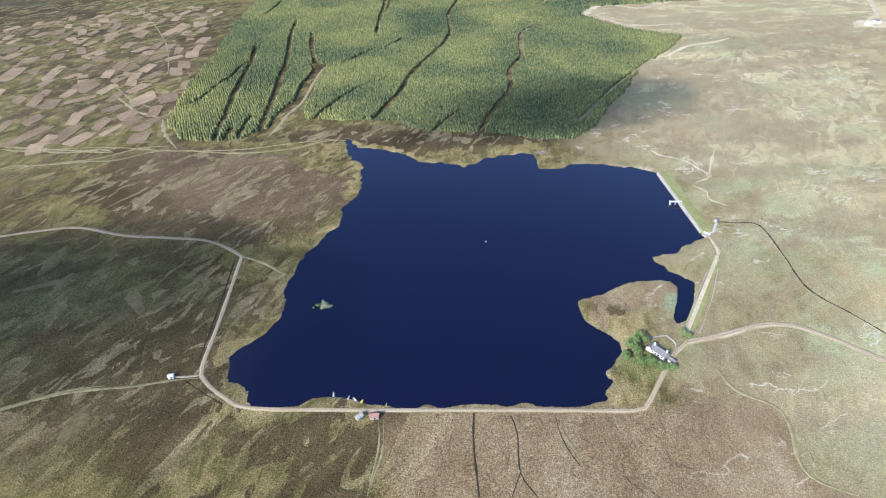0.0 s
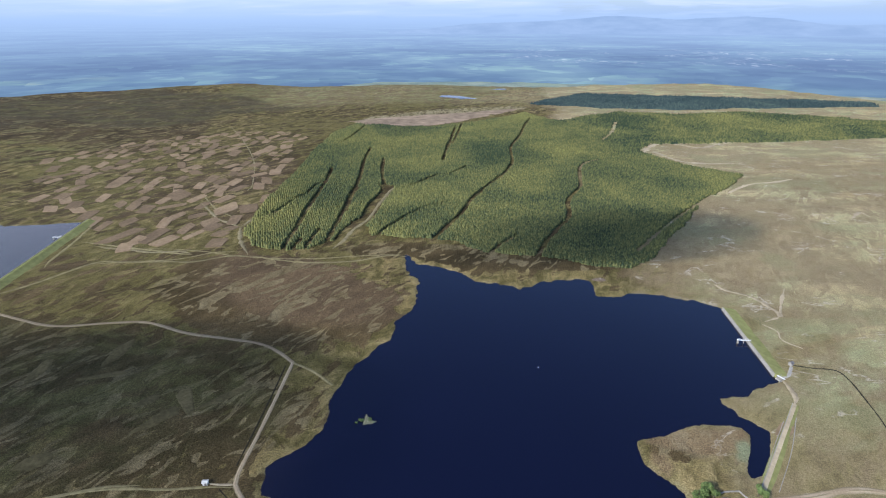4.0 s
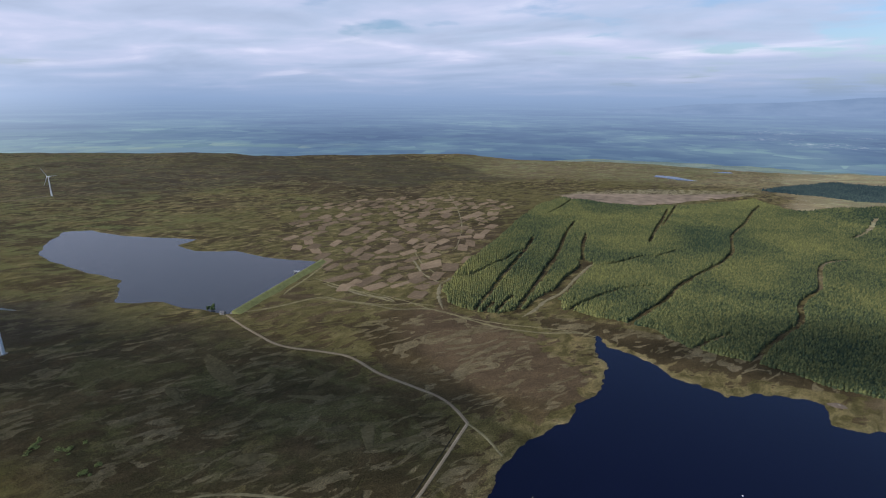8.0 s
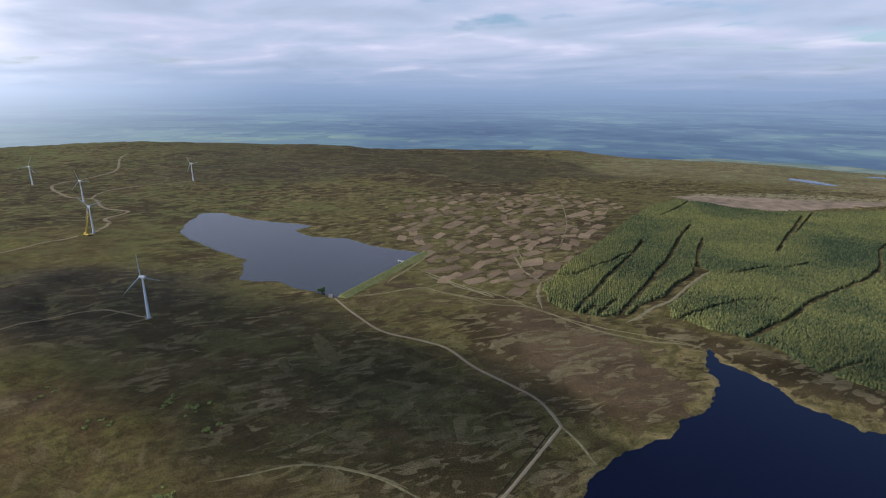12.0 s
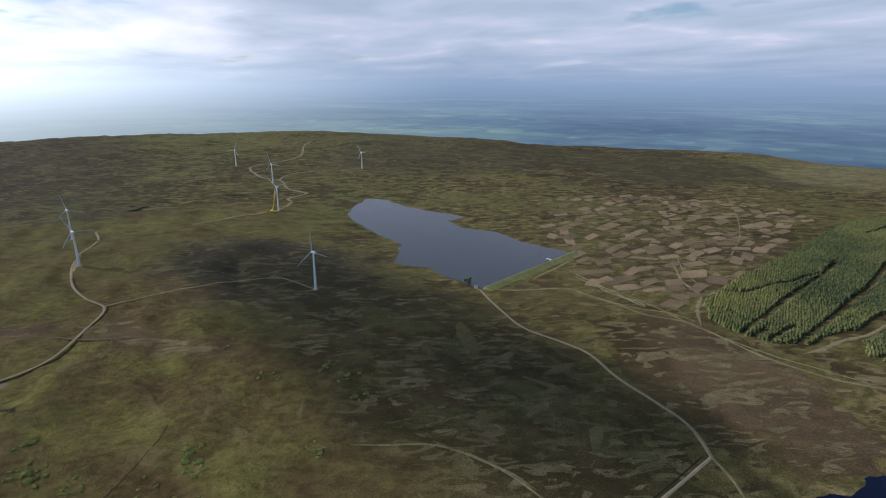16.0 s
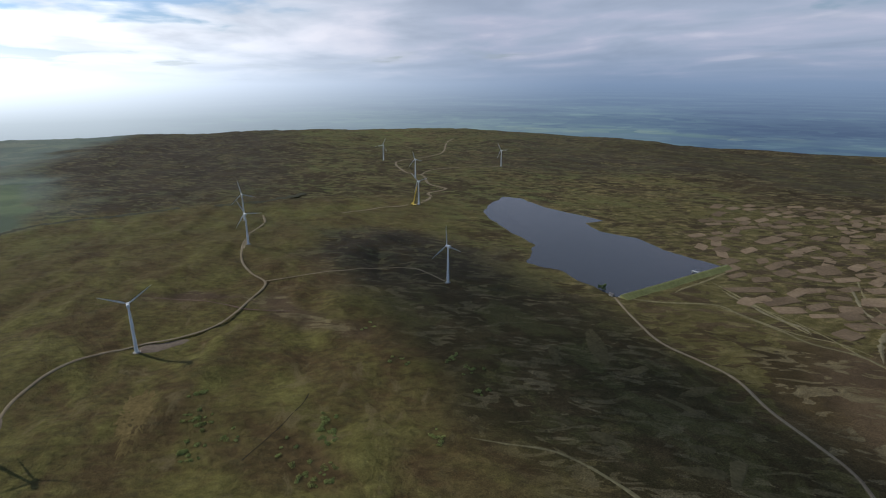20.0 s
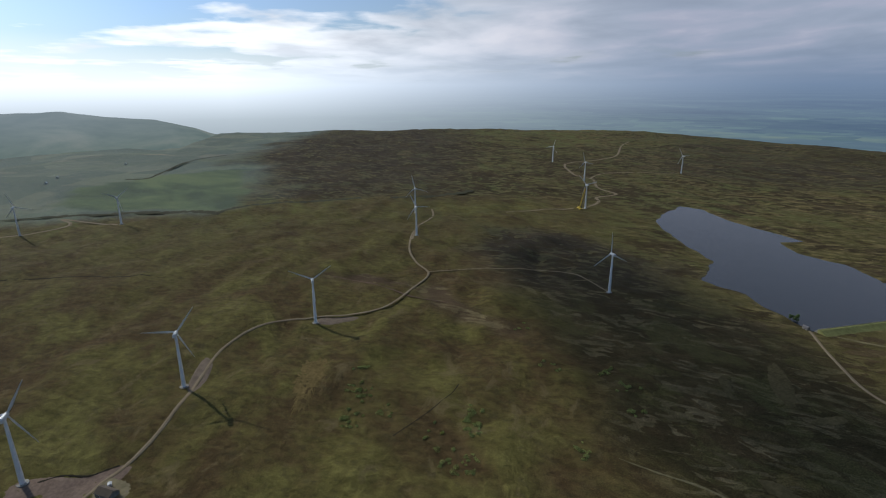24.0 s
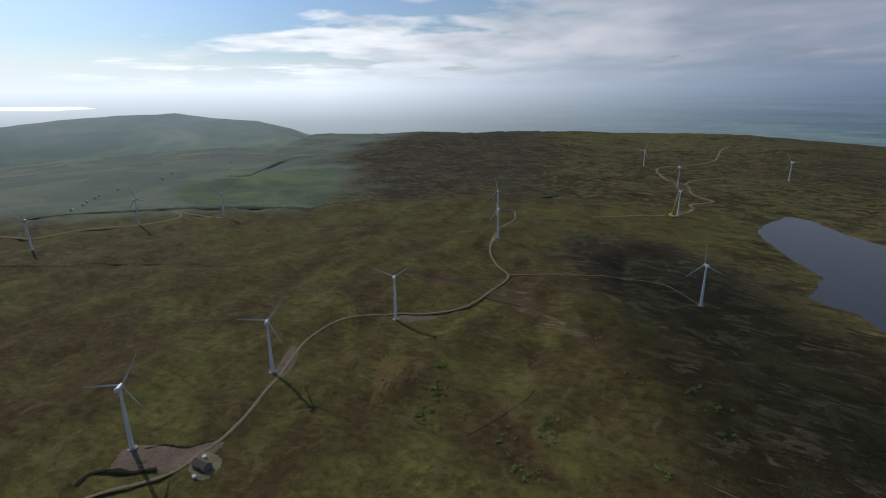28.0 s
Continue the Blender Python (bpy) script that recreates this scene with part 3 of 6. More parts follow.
def curve_points(pts, step=4.0):
    """A smooth line through the points, cut into even steps."""
    p = [Vector((*q, 0)) for q in pts]
    p = [p[0] * 2 - p[1]] + p + [p[-1] * 2 - p[-2]]
    out = []
    for i in range(1, len(p) - 2):
        n = max(2, int((p[i + 1] - p[i]).length / step))
        for j in range(n):
            t = j / n
            out.append(0.5 * (2 * p[i] + (p[i + 1] - p[i - 1]) * t + (2 * p[i - 1] - 5 * p[i] + 4 * p[i + 1] - p[i + 2]) * t * t + (3 * p[i] - p[i - 1] - 3 * p[i + 1] + p[i + 2]) * t ** 3))
    out.append(p[-2])
    return [(v.x, v.y) for v in out]


def mesh_object(name, verts, faces, mat, parent=None, smooth_faces=False):
    me = bpy.data.meshes.new(name)
    me.from_pydata(verts, [], faces)
    me.materials.append(mat)
    if smooth_faces:
        me.shade_smooth()
    ob = new(name, me)
    ob.parent = parent
    return ob


def part(name, bm, mat, parent, label=""):
    me = bpy.data.meshes.new(name)
    bmesh.ops.recalc_face_normals(bm, faces=bm.faces)
    bm.to_mesh(me)
    bm.free()
    me.materials.append(mat)
    ob = new(name, me)
    ob.parent = parent
    if label:
        ob["label"] = label
    return ob


def box(bm, centre, size, turn=0.0, bevel=0.0):
    m = Matrix.Translation(centre) @ Matrix.Rotation(turn, 4, "Z") @ Matrix.Diagonal((*size, 1))
    made = bmesh.ops.create_cube(bm, size=1, matrix=m)
    if bevel:
        edges = list({e for v in made["verts"] for e in v.link_edges})
        bmesh.ops.bevel(bm, geom=edges, offset=bevel, segments=1, affect="EDGES")


def rod(bm, a, b, r1, r2=None, sides=10):
    a, b = Vector(a), Vector(b)
    way = b - a
    m = Matrix.Translation((a + b) / 2) @ way.to_track_quat("Z", "Y").to_matrix().to_4x4()
    bmesh.ops.create_cone(bm, cap_ends=True, segments=sides, radius1=r1, radius2=r1 if r2 is None else r2, depth=way.length, matrix=m)


def gable(bm, centre, length, width, wall, rise, over=0.0, turn=0.0, roof_only=False, thick=0.25):
    """A long house form with gables, or its roof sheet alone, with the ridge along x."""
    m = Matrix.Translation(centre) @ Matrix.Rotation(turn, 4, "Z")
    l, w = length / 2 + over, width / 2 + over
    drop = rise * over / (width / 2) if over else 0
    prof = [(-w, wall - drop), (0, wall + rise), (w, wall - drop)]
    prof = prof + [(y, z + thick) for y, z in reversed(prof)] if roof_only else [(-w, 0)] + prof + [(w, 0)]
    ends = [[bm.verts.new(m @ Vector((x, y, z))) for y, z in prof] for x in (-l, l)]
    n = len(prof)
    for i in range(n):
        bm.faces.new((ends[0][i], ends[0][(i + 1) % n], ends[1][(i + 1) % n], ends[1][i]))
    if roof_only:
        for e in ends:
            for i in (0, 1):
                bm.faces.new((e[i], e[i + 1], e[n - 2 - i], e[n - 1 - i]))
    else:
        bm.faces.new(ends[0])
        bm.faces.new(ends[1])


# ---- plan of the land ----
SHORE_NORTH = [(-94, 483), (-76, 463), (-43, 453), (-19, 432), (9, 428), (21, 419), (35, 433), (51, 443), (85, 446), (86, 417), (100, 414), (115, 425), (135, 425), (168, 415), (188, 404), (188, 356), (187, 311), (188.7, 308.8), (178.6, 304.9), (164.6, 294.8), (152.2, 287.9), (143.8, 286.5), (142.7, 281.1), (148.0, 275.8)]
SHORE_SOUTH = [(147.2, 266.2), (149.7, 262.7), (146.8, 261.8), (140.7, 263.8), (124.5, 261.8), (107.4, 255.9), (101.7, 251.4), (85.4, 246.3), (78.7, 241.1), (81.0, 235.4), (81.7, 229.1), (86.5, 219.0), (95.8, 212.3), (99.9, 207.4), (96.9, 200.3), (85, 186), (89, 179), (80, 174), (84, 168), (60, 165), (35, 168), (-17.8, 166.6), (-29.6, 167.7), (-32.3, 167.1)]
SHORE_WEST = [(-41.6, 170.1), (-47.4, 172.4), (-56.9, 174.8), (-68.5, 172.8), (-74.8, 168.0), (-85.5, 167.3), (-88.9, 170.0), (-93.8, 167.9), (-98.6, 168.8), (-101.0, 177.2), (-106.6, 183.6), (-112.9, 185.6), (-114.7, 189.3), (-115.3, 195.0), (-119.7, 200.8), (-111.5, 210.1), (-103.4, 218.4), (-97.3, 236.4), (-96.9, 244.5), (-101, 257), (-98, 288), (-78, 334), (-77, 358), (-67, 385), (-71, 425), (-91, 460)]
LAKE_EAST = SHORE_NORTH + SHORE_SOUTH + SHORE_WEST
LAKE_WEST = [(-859, 363), (-909, 394), (-975, 455), (-943, 481), (-849, 492), (-741, 530), (-739, 493), (-681, 485), (-634, 513), (-561, 515), (-489, 535), (-460, 440), (-445, 347), (-486, 340), (-541, 333), (-582, 306), (-601, 325), (-629, 337), (-645, 354), (-703, 351), (-769, 353)]
POND = [(146.5, 269.7), (151.2, 268.6), (156.2, 263.5), (160.9, 259.5), (158.4, 251.6), (151.9, 240.5), (143.5, 225.9), (136.7, 222.8), (136.6, 228.1), (143.2, 240.7), (148.4, 254.1), (146.8, 261.8)]
ISLAND = [(-84.1, 238.4), (-80.5, 245.8), (-75.8, 248.8), (-71.1, 243.3), (-66.5, 242.3), (-69.4, 240.1), (-75.7, 238.2)]
FOREST = [(-262, 486), (-282, 523), (-293, 560), (-306, 640), (-318, 762), (-340, 928), (-352, 1065), (-333, 1190), (-241.6, 1160.2), (-162.0, 1162.3), (-49.4, 1262.6), (50.6, 1377.8), (123, 1260), (235, 973), (291, 880), (366, 827), (262, 688), (151, 500), (126, 476), (91, 478), (45, 496), (-11, 502), (-54, 525), (-140, 530), (-168, 574), (-176, 510), (-197, 483), (-224, 480)]
FOREST_FAR = [(123, 1260), (235, 973), (280, 1043), (514, 1087), (805, 1157), (907, 1319), (604, 1440), (417, 1388), (287, 1400), (190, 1330)]
RIDES = [[(-220, 470), (-226, 511), (-230, 548), (-236, 579), (-250, 680), (-258, 740), (-272, 808)], [(-182, 495), (-186, 541), (-192, 593), (-200, 653), (-212, 754), (-231, 854), (-243, 950)], [(-167, 495), (-168, 537), (-159, 578), (-160, 637), (-158, 701), (-167, 720), (-187, 797), (-201, 872)], [(-162, 721), (-131, 717), (-115, 744), (-99, 778), (-79, 791), (-57, 834)], [(-100, 870), (-102, 947), (-103, 1048), (-106, 1164)], [(-71, 525), (-60, 564), (-46, 617), (-39, 665), (-24, 717), (-11, 757), (4, 801), (17, 877), (14, 977), (33, 1089), (46, 1206), (61, 1300)], [(37, 480), (47, 522), (67, 574), (83, 614), (86, 667), (97, 704), (112, 745), (121, 833), (137, 882), (170, 911), (219, 928)], [(189, 1059), (223, 1145), (255, 1270)]]
THIN = [[(-285, 572), (-273, 594), (-272, 632), (-264, 671), (-262, 732), (-245, 740)], [(-190, 603), (-198, 661), (-202, 711)], [(-186, 834), (-151, 846), (-105, 855)], [(-97, 994), (-95, 1097), (-96, 1225)], [(-136, 517), (-128, 550), (-111, 595), (-96, 628), (-64, 657)], [(-325, 970), (-269, 993), (-207, 1026), (-161, 1022), (-97, 1048), (-52, 1037)], [(-306, 1000), (-305, 1080), (-309, 1183)], [(-15, 480), (3, 521), (20, 544)], [(142, 517), (181, 578), (248, 675), (284, 722)], [(-200, 490), (-202, 521), (-202, 540)], [(-211, 485), (-214, 512)]]
FOREST_LOW = [(70, 1540), (150, 1660), (245, 1792), (393, 1741), (560, 1700), (727, 1660), (1000, 1640), (985, 1560), (670, 1505), (458, 1470), (274, 1490)]
FELLED = [(-347, 1208), (-300, 1213), (-209, 1196), (-90, 1340), (67, 1463), (40, 1500), (-150, 1430), (-330, 1300)]
EDGE_AZ = [-180, -120, -60, -30, -16, -3, 8, 13, 20, 27, 34, 48, 60, 75, 100, 112, 118, 140, 180]
EDGE_R = [2600, 2200, 1700, 2000, 2150, 1900, 1880, 1930, 1980, 2080, 2130, 2180, 2530, 2850, 2750, 2800, 1700, 1300, 2600]


HEATHER_FAR = [(-1565, 1049), (-1463, 1217), (-1097, 1153), (-796, 1098), (-726, 1275), (-520, 1420), (-703, 1517), (-974, 1721), (-1276, 1711), (-1555, 1401), (-1877, 1268)]
HEATHER_NEAR = [(-820, 60), (-700, 20), (-600, 60), (-480, 110), (-380, 115), (-281, 125), (-200, 165), (-160, 190), (-148, 280), (-200, 306), (-290, 318), (-400, 314), (-470, 322), (-560, 286), (-640, 296), (-760, 230), (-840, 150)]
RUDDY = [(-601, -130), (-580, -56), (-550, -10), (-490, 28), (-450, 62)]
BROWN_EAST = [(150, 484), (217, 605), (296, 698), (360, 661), (341, 548), (288, 485), (226, 467), (187, 481)]
VALLEY = [(-690, -1100), (-805, -890), (-870, -778), (-910, -675), (-921, -608), (-939, -537), (-934, -421), (-979, -388), (-1033, -388), (-1508, -559), (-1712, -665), (-2245, -628), (-4900, -500), (-4900, -4900), (-600, -4900)]
INBYE = [(-992, -726), (-1179, -811), (-1232, -770), (-1298, -730), (-1358, -682), (-1463, -538), (-1109, -412), (-979, -388), (-952, -429), (-949, -543), (-936, -652)]
PENINSULA_BROWN = [(85, 243), (102, 253), (117, 258), (136, 259), (148, 257), (143, 248), (133, 240), (124, 235), (111, 238), (95, 241)]
PENINSULA_LOW = [(86, 234), (96, 234), (99, 227), (95, 217), (88, 219)]
REED = [(137, 246), (143, 250), (145, 246), (143, 239), (137, 233), (134, 235)]


def land(x, y):
    """Height of the ground, in metres over the lakes."""
    x, y = np.asarray(x, float), np.asarray(y, float)
    r, az = np.hypot(x, y), np.degrees(np.arctan2(-x, y))
    rag = (fbm(x, y, 8, 3, 5) - 0.5) * (9 - 3.5 * smooth(330, 260, y))
    d1 = shore_distance(x, y, LAKE_EAST)
    d1 = d1 + rag * smooth(30, 4, np.abs(d1)) * smooth(186, 165, x)
    d2 = shore_distance(x, y, LAKE_WEST) + (fbm(x, y, 30, 3, 6) - 0.5) * 14
    d3 = shore_distance(x, y, POND) + rag * 0.4
    isl = 0.3 - (shore_distance(x, y, ISLAND) + rag * 0.2)
    d = np.minimum(np.minimum(d1, d2), d3)
    d = np.where(d1 < -20, np.maximum(d1, isl), d)
    far = smooth(900, 2200, r)
    roll = (fbm(x, y, 260, 2, 2) - 0.5) * (2.5 + 18.5 * far) + (fbm(x * 0.86 + y * 0.5, y * 2.0 - x * 1.1, 60, 4, 3) - 0.5) * (3.5 + 4.5 * far)
    away = smooth(0, 130, np.minimum(d, np.hypot(x - 120, y - 200)))
    z = np.where(d > 0, np.maximum(0.75 * (1 - np.exp(-np.maximum(d, 0) / 4)) + roll * away, 0.3 * (1 - np.exp(-np.maximum(d, 0) / 2)) - 25 * smooth(120, 220, d)), np.maximum(d * 0.4, -4))
    past = r - np.interp(az, EDGE_AZ, EDGE_R)
    depth = np.interp(az, [-180, 14, 34, 180], [290, 290, 430, 430])
    valley = smooth(104, 120, az) * smooth(175, 150, az)
    drop = depth * (1 - valley) + 60 * valley
    z = z - drop * smooth(0, 1300, past)
    lump = (fbm(x, y, 700, 4, 9) - 0.5) * 70
    hill = 40 * np.exp(-((r - 4100) / 1000) ** 2) * smooth(101, 126, az) * smooth(185, 118, az) ** 0.6
    west = smooth(200, 320, r) * smooth(1500, 900, r) * smooth(60, 85, az)
    z = z + west * (fbm(x * 0.5 + y * 0.87, (y * 0.5 - x * 0.87) * 0.4, 66, 3, 44) - 0.5) * 9
    z = z + west * (fbm(x * 0.8 + y * 0.6, y * 1.2 - x * 0.5, 34, 2, 45) - 0.5) * 6
    return z + (hill + lump * 0.5 * smooth(2200, 3500, r)) * smooth(0, 900, past) * np.maximum(valley, 0.25)


def spaced(*runs):
    out = []
    for a, b, step in runs:
        out += list(np.arange(a, b, step))
    return np.array(out)


GRID = {}


def build_ground():
    xs = spaced((-4900, -2400, 100), (-2400, -1000, 20), (-1000, -300, 7), (-300, -130, 4), (-130, 215, 2.6), (215, 420, 5), (420, 1200, 20), (1200, 4901, 100))
    ys = spaced((-4900, -1200, 100), (-1200, -320, 14), (-320, 110, 5), (110, 500, 2.6), (500, 900, 6), (900, 1600, 12), (1600, 2600, 30), (2600, 4901, 90))
    gx, gy = np.meshgrid(xs, ys)
    gz = land(gx, gy)
    nx, ny = len(xs), len(ys)
    co = np.stack([gx, gy, gz], -1).reshape(-1, 3)
    i = np.arange(nx * ny).reshape(ny, nx)
    quads = np.stack([i[:-1, :-1], i[:-1, 1:], i[1:, 1:], i[1:, :-1]], -1).reshape(-1, 4)
    me = bpy.data.meshes.new("ground")
    me.vertices.add(len(co))
    me.vertices.foreach_set("co", co.ravel())
    me.loops.add(quads.size)
    me.loops.foreach_set("vertex_index", quads.ravel())
    me.polygons.add(len(quads))
    me.polygons.foreach_set("loop_start", np.arange(0, quads.size, 4))
    me.update(calc_edges=True)
    me.shade_smooth()
    # plant cover by district
    x, y = co[:, 0], co[:, 1]
    r, az = np.hypot(x, y), np.degrees(np.arctan2(-x, y))

    def spot(cx, cy, rx, ry, turn=0.0):
        c, s = math.cos(radians(turn)), math.sin(radians(turn))
        u, v = ((x - cx) * c + (y - cy) * s) / rx, (-(x - cx) * s + (y - cy) * c) / ry
        return smooth(1.25, 0.75, np.hypot(u, v) + (fbm(x, y, 60, 3, 21) - 0.5) * 0.5)

    d1, d2 = shore_distance(x, y, LAKE_EAST), shore_distance(x, y, LAKE_WEST)
    valley_far = smooth(104, 116, az) * smooth(1000, 1700, r)
    heath = np.full(len(co), 0.46)
    heath = np.maximum(heath, 0.68 * spot(-310, 205, 230, 130))
    heath = np.maximum(heath, 0.95 * spot(-190, 390, 130, 75, -20))
    heath = np.maximum(heath, 0.72 * spot(-560, 120, 260, 170))
    heath = np.maximum(heath, 0.54 * spot(-20, 120, 260, 55))
    heath = np.maximum(heath, 0.85 * spot(0, 492, 170, 32))
    heath = np.maximum(heath, 0.62 * spot(-1500, 300, 600, 900))
    heath = np.maximum(heath, 0.78 * spot(-1900, -250, 800, 450))
    heath = np.maximum(heath, 0.88 * spot(-1280, 1480, 900, 330, -42))
    heath = np.maximum(heath, 0.52 * spot(-470, 700, 250, 300))
    heath = np.where(x > 135, np.minimum(heath, 0.27 + 0.38 * smooth(330, 520, y) * smooth(1000, 600, y)), heath)
    heath = np.maximum(heath, 0.64 * smooth(1040, 1120, r + (fbm(x, y, 120, 3, 71) - 0.5) * 120) * smooth(82, 88, az) * smooth(30, -170, -shore_distance(x, y, VALLEY) + (fbm(x, y, 110, 3, 93) - 0.5) * 120))
    heath = heath * (1 - 0.35 * spot(-330, -120, 190, 120, -30))
    heath = heath * (1 - 0.4 * smooth(14, 3, d1) - 0.15 * smooth(12, 3, d2))
    heath = heath * (1 - 0.7 * valley_far) * (1 - 0.9 * spot(112, 203, 34, 28)) + 0.3 * spot(105, 240, 22, 10)
    green = 0.75 * spot(116, 203, 26, 22) + 0.3 * spot(-330, -130, 170, 110, -30) + 0.6 * smooth(140, 220, x) + 0.2 * smooth(150, 260, x) * smooth(420, 300, y) + 0.6 * spot(-35, 130, 4, 40) + 0.6 * spot(-14, 138, 3, 24)
    green = green + 0.25 * spot(-800, -300, 500, 400) + 0.3 * spot(-1100, -800, 300, 300)
    dry = np.full(len(co), 0.45) + 0.3 * smooth(120, 300, x) - 0.06 * smooth(-90, -180, x)  + 0.05 * spot(-60, 120, 220, 60) - 0.14 * smooth(-200, -380, x) * smooth(350, 100, y) + 0.1 * smooth(450, 700, y) * smooth(-150, 0, x) - 0.08 * spot(-110, 125, 90, 50)
    bare = 0.9 * spot(-170, 410, 110, 60, -20) + 0.55 * spot(-430, 620, 220, 220) + 0.5 * spot(-580, 40, 120, 40)
    valley = smooth(104, 118, az)
    hazed_farm = smooth(350, 900, r - np.interp(az, EDGE_AZ, EDGE_R)) * (1 - 0.25 * valley)
    glen = smooth(150, -110, shore_distance(x, y, VALLEY) * (1 + 2.0 * smooth(1150, 1000, r)) + (fbm(x, y, 130, 4, 92) - 0.5) * 260)
    inbye = smooth(14, -14, shore_distance(x, y, INBYE) + (fbm(x, y, 60, 4, 93) - 0.5) * 90)
    # the valley takes the same haze-tinted field colours
    hazed_farm = np.maximum(hazed_farm, 0.66 * glen)
    brown = 0.85 * smooth(60, -60, shore_distance(x, y, BROWN_EAST) + (fbm(x, y, 50, 3, 94) - 0.5) * 90)
    brown = np.maximum(brown, 0.2 * spot(300, 420, 120, 110)) + 0.38 * smooth(560, 800, y)
    reed = smooth(2, -1, shore_distance(x, y, REED) + (fbm(x, y, 5, 2, 95) - 0.5) * 3)
    wet = smooth(4.5, 0.8, np.abs(d1)) * (0.12 + 0.35 * smooth(-60, 60, x) * smooth(300, 200, y)) + smooth(5, 1, np.abs(d2)) * 0.25 + 0.95 * (shore_distance(x, y, FELLED) < 0)  + 0.5 * spot(176, 184, 6, 4)
    soft = smooth(100, 145, x + (fbm(x, y, 50, 3, 61) - 0.5) * 60) * smooth(-400, 100, y)
    soft = np.maximum(soft, 0.45 * smooth(1450, 1650, r) * smooth(30, 20, az))
    edge_line = np.interp(y, [60, 117, 120, 126, 136, 151, 163, 174, 193, 240], [200, 175, 167, 159, 159, 164, 163, 148, 143, 118])
    warm = smooth(-45, -5, x + (fbm(x, y, 40, 3, 62) - 0.5) * 70) * smooth(168, 160, y) * smooth(edge_line + 4, edge_line - 4, x + (fbm(x, y, 12, 2, 63) - 0.5) * 10)
    warm = np.maximum(warm, 0.55 * smooth(205, 190, y) * smooth(112, 122, x) * smooth(edge_line + 4, edge_line - 4, x))
    warm = warm * (1 - 0.8 * spot(-34, 130, 5, 45)) 
    head = np.minimum(shore_distance(x, y, PENINSULA_BROWN), shore_distance(x, y, PENINSULA_LOW)) + (fbm(x, y, 6, 3, 96) - 0.5) * 7
    warm = np.maximum(warm, 0.95 * smooth(1.2, -1.2, head))
    mosaic = smooth(420, 700, r) * (1 - soft)
    dark_band = smooth(30, -30, shore_distance(x, y, HEATHER_FAR) + (fbm(x, y, 150, 4, 81) - 0.5) * 160)
    heath = np.maximum(heath, 0.70 * dark_band)
    leggy = smooth(30, -30, shore_distance(x, y, HEATHER_NEAR) + (fbm(x, y, 60, 4, 97) - 0.5) * 70)
    old = np.maximum(0.8 * dark_band, 0.45 * smooth(1060, 1160, r + (fbm(x, y, 120, 3, 71) - 0.5) * 160) * smooth(84, 92, az) * (1 - glen))
    old = np.maximum(old, 0.5 * smooth(1350, 1600, r + (fbm(x, y, 200, 3, 72) - 0.5) * 300) * smooth(40, 50, az) * smooth(75, 60, az))
    old = np.maximum(old, 0.52 * leggy)
    mosaic = mosaic * (1 - 0.5 * dark_band)
    green = green + 0.6 * smooth(520, 700, r) * smooth(28, 40, az) * smooth(100, 85, az) * (1 - dark_band)
    green = green + 0.7 * smooth(1400, 1600, r) * smooth(32, 24, az)
    dry = dry + 0.10 * smooth(450, 600, r) * smooth(20, 30, az) * smooth(90, 75, az) * (1 - dark_band)
    ridge = smooth(250, 60, y + 0.25 * x + 60) * smooth(-110, -200, x) * smooth(1150, 1000, r)
    ruddy = smooth(14, -14, line_distance(x, y, RUDDY) - 16 + (fbm(x, y, 30, 4, 98) - 0.5) * 46)
    ridge = ridge * (1 - 0.4 * smooth(500, 900, r)) * (1 - leggy) * (1 - 0.85 * ruddy)
    bare, heath, old = np.maximum(bare, 1.0 * ruddy), np.maximum(heath, 0.8 * ruddy), old * (1 - ruddy)
    # the 750 to 1100 m term pales western grass in place of haze
    dry = dry - 0.16 * mosaic + 0.06 * smooth(750, 1100, r) * smooth(45, 60, az) * (1 - glen) - 0.15 * smooth(230, 300, y) * smooth(-60, -120, x) * smooth(520, 420, y)
    # drier, greener cover further left, also lightened to stand in for haze
    dry = dry + 0.08 * smooth(450, 900, r) * smooth(92, 104, az)
    green = green + 0.2 * smooth(600, 900, r) * smooth(92, 104, az)
    heath = heath - 0.12 * ridge
    mosaic = mosaic * (1 - 0.8 * ridge)
    green = green + 0.55 * smooth(750, 1100, r) * smooth(50, 65, az) * (1 - glen)
    dry = dry + 0.14 * spot(-160, 185, 90, 40)
    green = green * (1 - 0.75 * spot(-500, 720, 300, 330))
    isle = smooth(3, 0, shore_distance(x, y, ISLAND))
    rugged = 0.42 - 0.2 * ridge + 0.26 * smooth(620, 330, r) * smooth(150, 70, x) * smooth(85, 60, az) - 0.1 * smooth(800, 1500, r)
    for name, cols in (("cover", (heath, green, dry, rugged)), ("cover_two", (bare, hazed_farm, wet, soft)), ("cover_three", (warm, mosaic, isle, ridge)), ("cover_four", (inbye, brown, reed, old))):
        attr = me.color_attributes.new(name, "FLOAT_COLOR", "POINT")
        data = np.ones((len(co), 4), np.float32)
        for c, v in enumerate(cols):
            data[:, c] = np.clip(v, 0, 1)
        attr.data.foreach_set("color", data.ravel())
    me.materials.append(M_GROUND)
    GRID.update(xs=xs, ys=ys, z=gz)
    return tagged(new("ground", me), "open moorland of brown heather and pale grass", "ground", kind="structure")


ground = build_ground()


